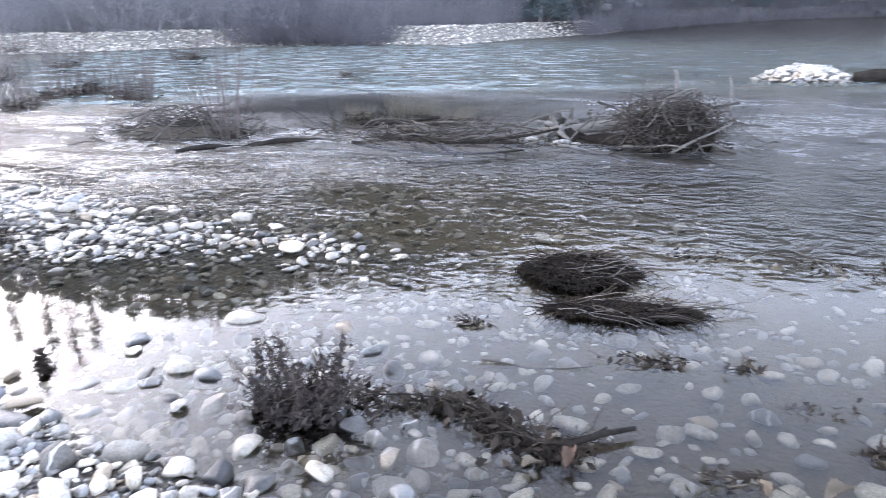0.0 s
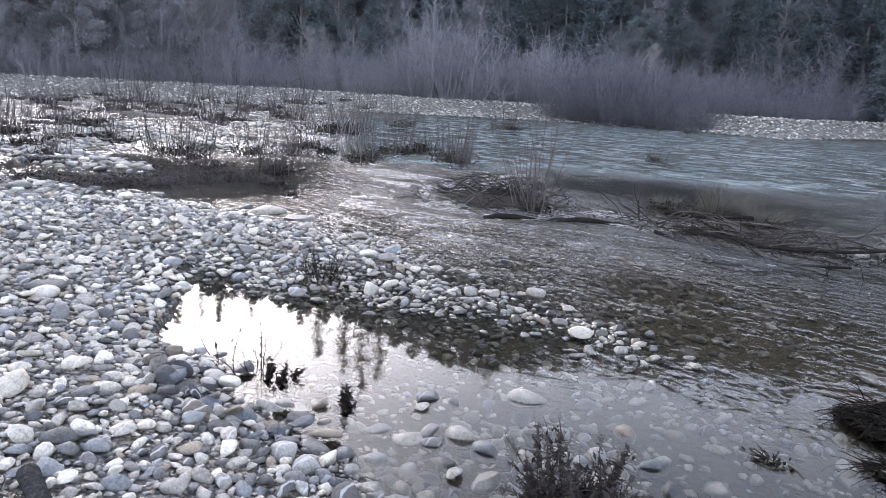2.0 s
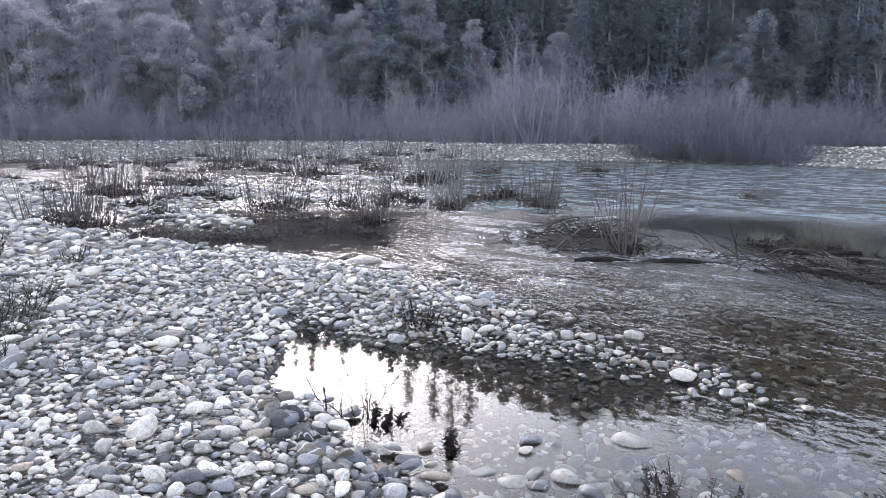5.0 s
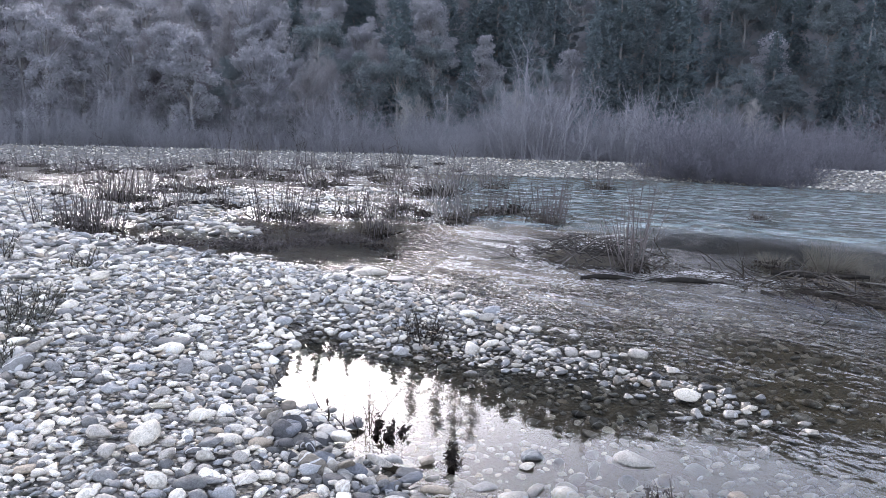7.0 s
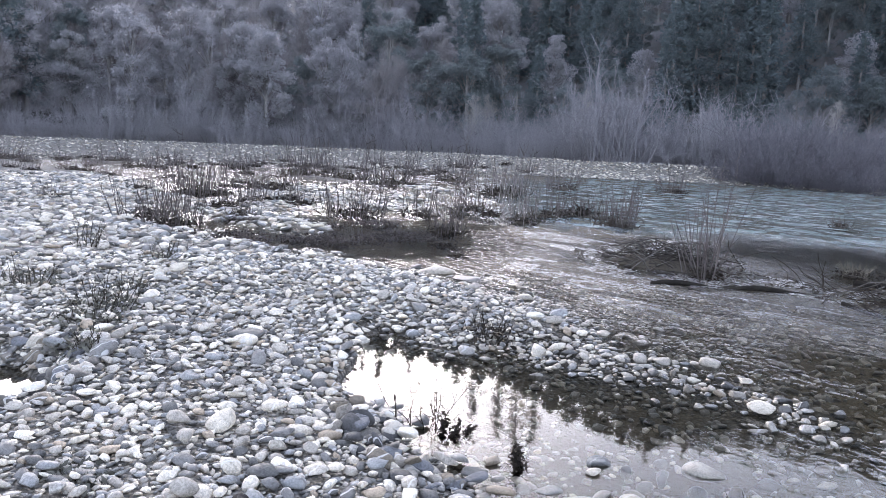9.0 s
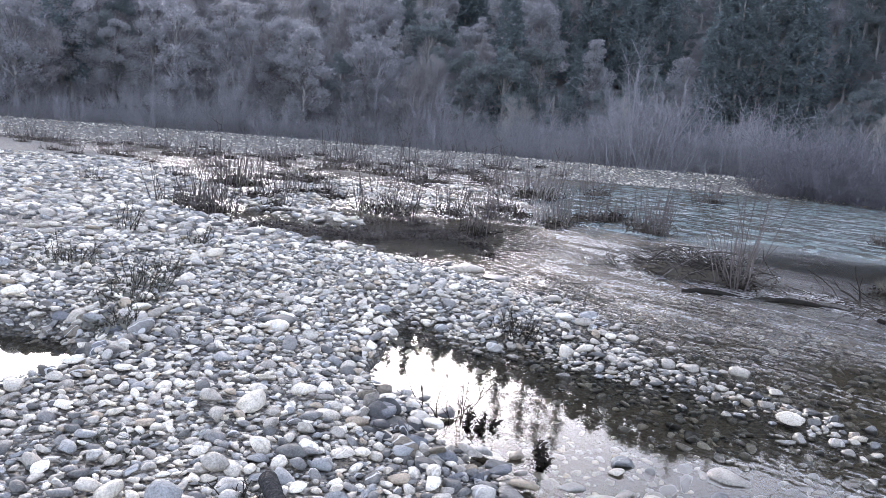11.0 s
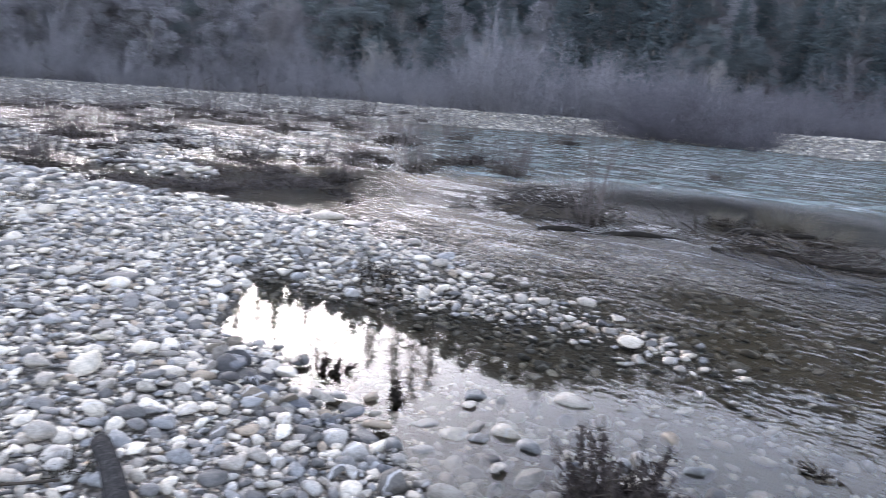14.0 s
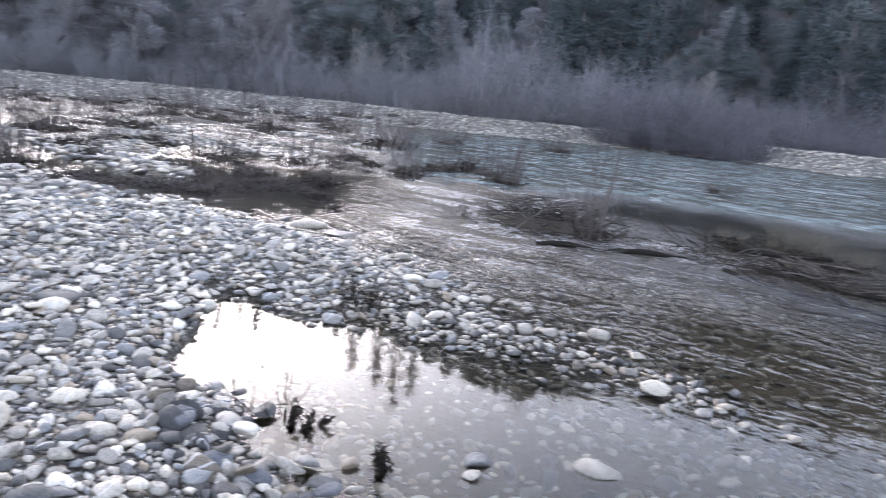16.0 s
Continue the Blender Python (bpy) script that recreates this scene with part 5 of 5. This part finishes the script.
# mats of sodden stems near the shore
for k, (x, y, sx, sy, h, turn) in enumerate(((0.13, 4.36, 0.33, 0.21, 0.13, 10), (0.42, 3.86, 0.40, 0.11, 0.06, 8))):
    t = thing("stem_mat", "dark sodden heap of fine stems and roots in the shallows", "plant debris", "stem mats", pose(x, y, -0.02, 0, 0, turn))
    r2 = np.random.RandomState(130 + k)
    g = Geo()
    v, f = mound(r2, sx * 0.6, sy * 0.6, h * 0.5)
    g.add(v, f)
    n = 4200
    ang, q = r2.uniform(0, 6.28, n), r2.uniform(0, 1, n) ** 0.5
    q = q * (0.9 + 0.2 * np.sin(3 * ang + k) + 0.14 * np.sin(7 * ang))
    for dx, dy, dh, w in ((0.45, 0.2, 0.55, 0.5), (-0.5, 0.15, 0.5, 0.5), (0.75, -0.3, 0.35, 0.4), (-0.1, -0.5, 0.45, 0.6)):
        v, f = mound(r2, sx * w * 0.8, sy * w * 0.8, h * dh * 0.8)
        g.add(v + (dx * sx * 0.8, dy * sy * 0.8, h * 0.15), f)
    g.quads(np.stack([np.cos(ang) * q * sx, np.sin(ang) * q * sy, h * np.sqrt(np.maximum(1 - q * q * 0.8, 0.05)) * r2.uniform(0.0, 1.0, n)], 1), 0.034, r2, 1.8, 0.2)
    part("litter_mound", g, M_ROT, t)
    g = Geo()
    for _ in range(650):
        a, q = r2.uniform(0, 6.28), r2.uniform(0, 1) ** 0.5
        p = np.array([math.cos(a) * q * sx, math.sin(a) * q * sy, h * math.sqrt(1 - 0.9 * q * q)])
        d = np.array([1, 0.15, 0]) * r2.choice([-1, 1]) + r2.normal(size=3) * (0.5, 0.5, 0.18)
        line = wander(r2, p, d, r2.uniform(0.08, 0.24), 5, 0.2, -0.10)
        g.tube(line, np.linspace(0.0035, 0.0015, 6), 3)
    part("stem_tangle", g, M_ROT, t, "thin dark stems")
    g = Geo()
    for _ in range(30):
        a, q = r2.uniform(0, 6.28), r2.uniform(0, 1) ** 0.5
        p = np.array([math.cos(a) * q * sx, math.sin(a) * q * sy, h * math.sqrt(1 - 0.9 * q * q) + 0.015])
        g.tube(wander(r2, p, (1, 0.1 * r2.normal(), 0.12), r2.uniform(0.2, 0.5), 6, 0.2, -0.05), np.linspace(0.0042, 0.002, 7), 3)
    part("straw_layer", g, M_DRIFT, t, "grey dry stems on top")


def weed(name, label, x, y, H, W, stems, leaves, size, seed, lean=(0, 0), material=None, z=None, heap=0):
    """A withered plant: crooked stems with curled dark leaves along them."""
    z = max(float(height(x, y)), -0.06) if z is None else z
    t = thing(name, label, "plant", m=pose(x, y, z))
    r2 = np.random.RandomState(seed)
    g, lv = Geo(), Geo()
    for _ in range(stems):
        a, q = r2.uniform(0, 6.28), r2.uniform(0, 1) ** 0.6
        p = (math.cos(a) * W * 0.3 * q, math.sin(a) * W * 0.3 * q, -0.03)
        L = H * r2.uniform(0.45, 1.05)
        line = wander(r2, p, (math.cos(a) * 0.38 + lean[0], math.sin(a) * 0.38 + lean[1], 1.0), L, 6, 0.15)
        g.tube(line, np.linspace(0.004, 0.0018, 7), 4)
        for _ in range(2):
            b = line[r2.randint(2, 6)]
            g.tube(wander(r2, b, r2.normal(size=3) * 0.6 + (0, 0, 0.7), L * 0.3, 3, 0.2), [0.0025, 0.002, 0.0018, 0.001], 3)
        for _ in range(leaves):
            i = r2.randint(1, 6)
            b = line[i] + (line[i + 1] - line[i]) * r2.rand() + r2.normal(size=3) * 0.007
            lv.quads([b], size * r2.uniform(0.6, 1.5), r2, 2.3)
    for _ in range(heap):
        a, q = r2.uniform(0, 6.28), r2.uniform(0, 1) ** 0.6
        lv.quads([(math.cos(a) * W * 0.75 * q, math.sin(a) * W * 0.6 * q, H * 0.38 * (1 - q * q) * r2.rand())], r2.uniform(0.015, 0.048), r2, 1.4, 0.2)
    part("stem_tangle", g, M_WETSTICK, t)
    if leaves:
        part("foliage", lv, material or M_ROT, t, "curled dark withered leaves")
    return t


weed("withered_weed", "dark withered weed standing in the shallows among stones", -0.66, 2.47, 0.40, 0.34, 70, 46, 0.0135, 500, (0.0, 0.12), material=M_WITHER, heap=1500)
weed("withered_weed", "dry dark shrub at the edge of the pool", -3.95, 3.78, 0.30, 0.5, 34, 6, 0.010, 501, heap=60)
weed("pool_weed", "black leggy weed with curled leaves standing in the pool", -2.55, 2.40, 0.19, 0.30, 9, 24, 0.022, 502, heap=30)
weed("pool_weed", "small black weed standing in the pool", -2.32, 2.27, 0.10, 0.06, 5, 22, 0.016, 503)
weed("pool_stalk", "short black broken stalk standing in the pool", -1.98, 2.44, 0.2, 0.03, 9, 40, 0.017, 504)
weed("dry_twigs", "thin arching dry twigs at the pool's edge", -2.75, 2.32, 0.4, 0.5, 11, 1, 0.015, 505)
M_GREYWEED = plant_material("grey_weed", [(0.0, (0.07, 0.068, 0.056)), (0.5, (0.13, 0.126, 0.105)), (1.0, (0.21, 0.2, 0.17))], 0.8, 20.0)
for x, y, H, W, n, leaves, seed, heap in ((-5.75, 1.15, 0.32, 0.7, 26, 9, 506, 260), (-5.3, 0.95, 0.22, 0.6, 22, 9, 511, 240), (-4.6, 0.85, 0.20, 0.5, 20, 9, 507, 200), (-7.0, 0.7, 0.3, 0.8, 26, 8, 512, 260),
                                          (-9.3, 1.6, 0.5, 0.5, 14, 6, 508, 60), (-6.4, 1.5, 0.2, 0.5, 16, 9, 513, 160), (-8.1, 2.2, 0.3, 0.6, 18, 8, 514, 140)):
    weed("dry_weed", "low dry grey-green weed growing between the cobbles", x, y, H, W, n, leaves, 0.014, seed, material=M_GREYWEED, heap=heap)
weed("dry_weed", "low dead weed flattened on the gravel", -2.65, 0.46, 0.06, 0.34, 18, 7, 0.013, 509, material=M_GREYWEED, heap=200)
weed("dry_weed", "thin dead weed beside the charred log", -1.88, 0.82, 0.16, 0.22, 16, 3, 0.012, 510, material=M_GREYWEED, heap=20)

# rotten leaves trailing through the shallows
rng = np.random.RandomState(44)
t = thing("leaf_litter", "trail of black rotten leaves and twigs drifted in the shallows", "plant debris", m=pose(0, 2.6, 0))
g, tw = Geo(), Geo()
line = np.array([(-0.5, 0.0), (-0.3, 0.06), (-0.1, 0.1), (0.02, 0.04), (0.16, -0.04), (0.3, -0.12), (0.42, -0.08), (0.52, 0.05)])
for _ in range(1100):
    s = min(6.98, abs(rng.choice([0.5, 1.6, 2.2, 3.6, 4.9, 5.6]) + rng.normal() * 0.27))
    i = int(s)
    p = line[i] + (line[i + 1] - line[i]) * (s - i)
    w = 0.04 + 0.05 * abs(math.sin(1.7 * s))
    g.quads([(p[0] + rng.normal() * w, p[1] + rng.normal() * w * 0.8, rng.uniform(-0.012, 0.006 + w * 0.2))], 0.012 + 0.034 * rng.rand() ** 2.5, rng, 2.0, 0.6)
for _ in range(70):
    s = rng.uniform(0, 6.99)
    i = int(s)
    p = line[i] + (line[i + 1] - line[i]) * (s - i)
    tw.tube(wander(rng, (p[0], p[1], rng.uniform(0, 0.05)), rng.normal(size=3) * (1, 0.6, 0.3), rng.uniform(0.06, 0.22), 4, 0.3), [0.003, 0.003, 0.0025, 0.002, 0.001], 4)
part("foliage", g, M_ROT, t)
part("twig_tangle", tw, M_WETSTICK, t)
stem = Geo()
stem.tube([(p[0], p[1], 0.025 + 0.01 * (i % 2)) for i, p in enumerate(line)], np.linspace(0.003, 0.007, len(line)), 6, True)
stem.tube([(0.40, -0.1, 0.03), (0.5, 0.0, 0.035), (0.62, 0.09, 0.03)], [0.011, 0.013, 0.009], 8, True)
part("stem", stem, M_LOG, t, "grey sodden stem")


def leaf(x, y, z, size, turn, label, material):
    """One curled leaf with a midrib and a lobed edge."""
    g = Geo()
    n = 21
    u = np.linspace(0, 1, n)
    half = 0.30 * np.sin(np.pi * u ** 0.8) * (1 + 0.10 * np.sin(u * 40)) + 0.01
    rows = []
    for s in (-1, -0.5, 0, 0.5, 1):
        rows.append(np.stack([(u - 0.5), s * half * (1 - 0.35 * s * s), 1.1 * s * s * half + 0.14 * np.sin(3 * u + s) + 0.03 * np.sin(11 * u + 4 * s)], 1))
    v = np.concatenate(rows) * size
    tri = []
    for r in range(4):
        for i in range(n - 1):
            a = r * n + i
            tri += [(a, a + 1, a + n), (a + n, a + 1, a + n + 1)]
    g.add(v, tri)
    t = thing("fallen_leaf", label, "leaf", m=pose(x, y, z, 6, -12, turn))
    part("blade", g, material, t)
    s = Geo()
    s.tube([(-0.75 * size, 0, 0.0), (-0.5 * size, 0, 0.0), (0, 0, 0.03 * size), (0.45 * size, 0, 0.02 * size)], [0.0025, 0.0025, 0.002, 0.001], 4)
    part("stalk", s, M_WETSTICK, t)


leaf(0.42, 2.42, 0.035, 0.11, 80, "large curled reddish brown leaf on the sodden litter", M_BROWNLEAF)
leaf(0.30, 2.36, 0.02, 0.07, 20, "pale tan curled leaf lying in the shallows", M_PALELEAF)
leaf(1.28, 2.52, 0.012, 0.11, 30, "pale tan curled leaf floating in the shallows", M_PALELEAF)
leaf(1.05, 2.46, 0.012, 0.08, 110, "pale tan curled leaf floating in the shallows", M_PALELEAF)

# floating bits and sticks
rng = np.random.RandomState(52)


def floating(name, label, x, y, n, spread, length, seed):
    r2 = np.random.RandomState(seed)
    t = thing(name, label, "plant debris", m=pose(x, y, 0.0))
    g, lv = Geo(), Geo()
    for _ in range(n):
        p = (r2.normal() * spread, r2.normal() * spread * 0.5, r2.uniform(-0.01, 0.02))
        g.tube(wander(r2, p, r2.normal(size=3) * (1, 0.6, 0.08), length * r2.uniform(0.4, 1.0), 4, 0.2), [0.004, 0.004, 0.0035, 0.003, 0.0015], 4)
        lv.quads(np.array([p]) + r2.normal(size=(4, 3)) * (0.04, 0.03, 0.008), 0.03, r2, 1.5, 0.7)
    part("twig_tangle", g, M_WETSTICK, t)
    part("foliage", lv, M_ROT, t)


floating("floating_litter", "small dark clot of sodden leaves floating in the shallows", 0.62, 3.32, 16, 0.07, 0.14, 1)
floating("floating_litter", "dark sodden stalk floating in the still water", 1.02, 3.38, 7, 0.03, 0.16, 2)
floating("floating_litter", "dark sodden stalk floating in the still water", 0.93, 2.5, 7, 0.04, 0.2, 3)
floating("floating_litter", "small dark clot of sodden leaves floating in the shallows", 1.45, 2.82, 8, 0.05, 0.12, 4)
floating("floating_litter", "small dark clot of sodden leaves floating in the shallows", 1.25, 3.1, 5, 0.09, 0.1, 5)
floating("floating_litter", "low line of dark twigs lying in the current", 0.75, 4.95, 8, 0.12, 0.3, 6)
floating("floating_litter", "low line of dark twigs lying in the current", 1.55, 5.05, 10, 0.22, 0.35, 7)
floating("floating_litter", "small dark clot of sodden leaves floating in the shallows", -0.3, 3.5, 8, 0.05, 0.14, 8)
g = Geo()
g.tube(wander(np.random.RandomState(9), (-0.1, 3.1, 0.012), (1, 0.12, 0), 0.5, 8, 0.06), np.linspace(0.006, 0.003, 9), 5, True)
tagged(part("floating_stick", g, M_WETSTICK), "thin dark stick floating in the shallows", "stick")

# charred log on the gravel
g = Geo()
line = np.array([np.array([-1.96, 0.965, 0.185]) + np.array([0.95, -0.21, -0.02]) * s + np.array([0, 0.012 * math.sin(5 * s), 0.008 * math.sin(8 * s)]) for s in np.linspace(0, 1, 20)])
r2 = np.random.RandomState(3)
g.tube(line, np.linspace(0.036, 0.05, 20) + r2.normal(size=20) * 0.002, 14, True)
tagged(part("charred_log", g, M_BURNT), "charred grey-black log with cracked bark on the cobbles", "log")
for k, (p, q, rad, label) in enumerate((((-2.12, -0.02, 0.19), (-1.78, 0.78, 0.18), 0.009, "long dark twig lying on the cobbles"),
                                        ((-2.02, 0.50, 0.165), (-1.74, 0.52, 0.235), 0.013, "split grey stub of driftwood among the cobbles"))):
    g = Geo()
    p, q = np.array(p), np.array(q)
    g.tube(wander(np.random.RandomState(80 + k), p, q - p, float(np.linalg.norm(q - p)), 7, 0.06), np.linspace(rad, rad * 0.55, 8), 6, True)
    tagged(part("stick", g, M_GREYWOOD if k == 1 else M_WETSTICK), label, "stick", "sticks on the gravel")

# dark log beside the heap of stones in the river
g = Geo()
g.tube([(3.7, 18.3, 0.05), (4.1, 18.24, 0.1), (4.5, 18.2, 0.11), (5.2, 18.2, 0.06)], [0.13, 0.17, 0.15, 0.12], 10, True)
tagged(part("river_log", g, M_LOG), "thick dark log lying beside the heap of stones", "log")

# stones large enough to tell apart
for k, (x, y, a, shape, up) in enumerate(FEATURES):
    r2 = np.random.RandomState(600 + k)
    v, f = PEB_FINE[shape]
    g = Geo()
    flat = 0.75 if k in (8, 9, 10) else 0.8 if k > 14 else 1.15
    g.add(turned(v * (1, 1, flat), a * 0.5, r2.uniform(0, 6.28) if k not in (8, 9, 10) else 0.75, r2.normal() * 0.1, r2.normal() * 0.1) + (0, 0, 0), f)
    z = max(float(height(x, y)), -0.07) + up + a * 0.13
    ob = part("river_stone", g, M_STONE)
    ob.matrix_basis = pose(x, y, z)
    tagged(ob, "large smooth river stone lying at the water's edge" if a > 0.155 else "small wet river stone breaking the still shallow water", "stone", "large river stones")

# stones half out of the water round the withered weed and on the tail of the spit
for k, (x, y, a) in enumerate(EDGE):
    r2 = np.random.RandomState(1600 + k)
    v, f = PEB_FINE[r2.randint(20)]
    g = Geo()
    g.add(turned(v * (1, 1, 1.6), a * 0.5, r2.uniform(0, 6.28), r2.normal() * 0.16, r2.normal() * 0.16), f)
    dark = r2.rand() < (0.38 if y < 3.5 else 0.12)
    ob = part("river_stone", g, M_SLATE if dark else M_STONE)
    bed = float(height(x, y))
    ob.matrix_basis = pose(x, y, max(bed + 0.012, -0.04 + 0.03 * r2.rand()) if r2.rand() < 0.75 else bed + 0.01)
    tagged(ob, "dark wet stone lying in the shallow water" if dark else "pale rounded stone lying in the shallow water", "stone", "stones in the shallows")

# dark wet stones heaped on the point between the bank and the pool
rng = np.random.RandomState(77)
heap = thing("stone_pile", "pile of dark wet stones at the edge of the pool", "stones")
for ring in range(2):
    for _ in range((34, 14)[ring]):
        u = rng.rand()
        x = -3.0 + 1.15 * u + rng.normal() * 0.05
        y = 2.10 - 0.22 * math.sin(math.pi * u) ** 0.6 - 0.10 * u + rng.normal() * (0.12, 0.07)[ring]
        a = rng.uniform(0.09, 0.165)
        v, f = PEB_FINE[rng.randint(20)]
        g = Geo()
        g.add(turned(v * (1, 1, 1.1), a * 0.5, rng.uniform(0, 6.28), rng.normal() * 0.3, rng.normal() * 0.3), f)
        ob = part("stone", g, M_SLATE, heap)
        ob.matrix_basis = pose(x, y, max(float(height(x, y)), -0.03) + 0.012 + 0.042 * ring)

shore = thing("stone_pile", "dark wet stones along the small second pool", "stones")
for _ in range(46):
    u = rng.uniform(0.0, 1.0)
    ang = radians(40 + 95 * u)
    x, y = -4.45 + 1.08 * math.cos(ang) + rng.normal() * 0.10, -0.75 + 1.55 * math.sin(ang) + rng.normal() * 0.12
    a = rng.uniform(0.10, 0.2)
    v, f = PEB_FINE[rng.randint(20)]
    g = Geo()
    g.add(turned(v * (1, 1, 1.1), a * 0.5, rng.uniform(0, 6.28), rng.normal() * 0.25, rng.normal() * 0.25), f)
    ob = part("stone", g, M_SLATE, shore)
    ob.matrix_basis = pose(x, y, float(height(x, y)) + 0.02)

# the nearest cobbles, one by one
shared = []
for v, f in PEB:
    g = Geo()
    g.add(v, f)
    me = g.mesh("cobble")
    me.materials.append(M_STONE)
    shared.append(me)
for i in np.flatnonzero(single):
    ob = new("cobble", shared[kinds[i]])
    ob.parent = ground
    m = pose(xs[i], ys[i], zs[i] + lift[i]) @ Euler((leans[i], tilts[i], yaws[i])).to_matrix().to_4x4()
    ob.matrix_basis = m @ Matrix.Scale(sizes[i] * 0.5, 4)
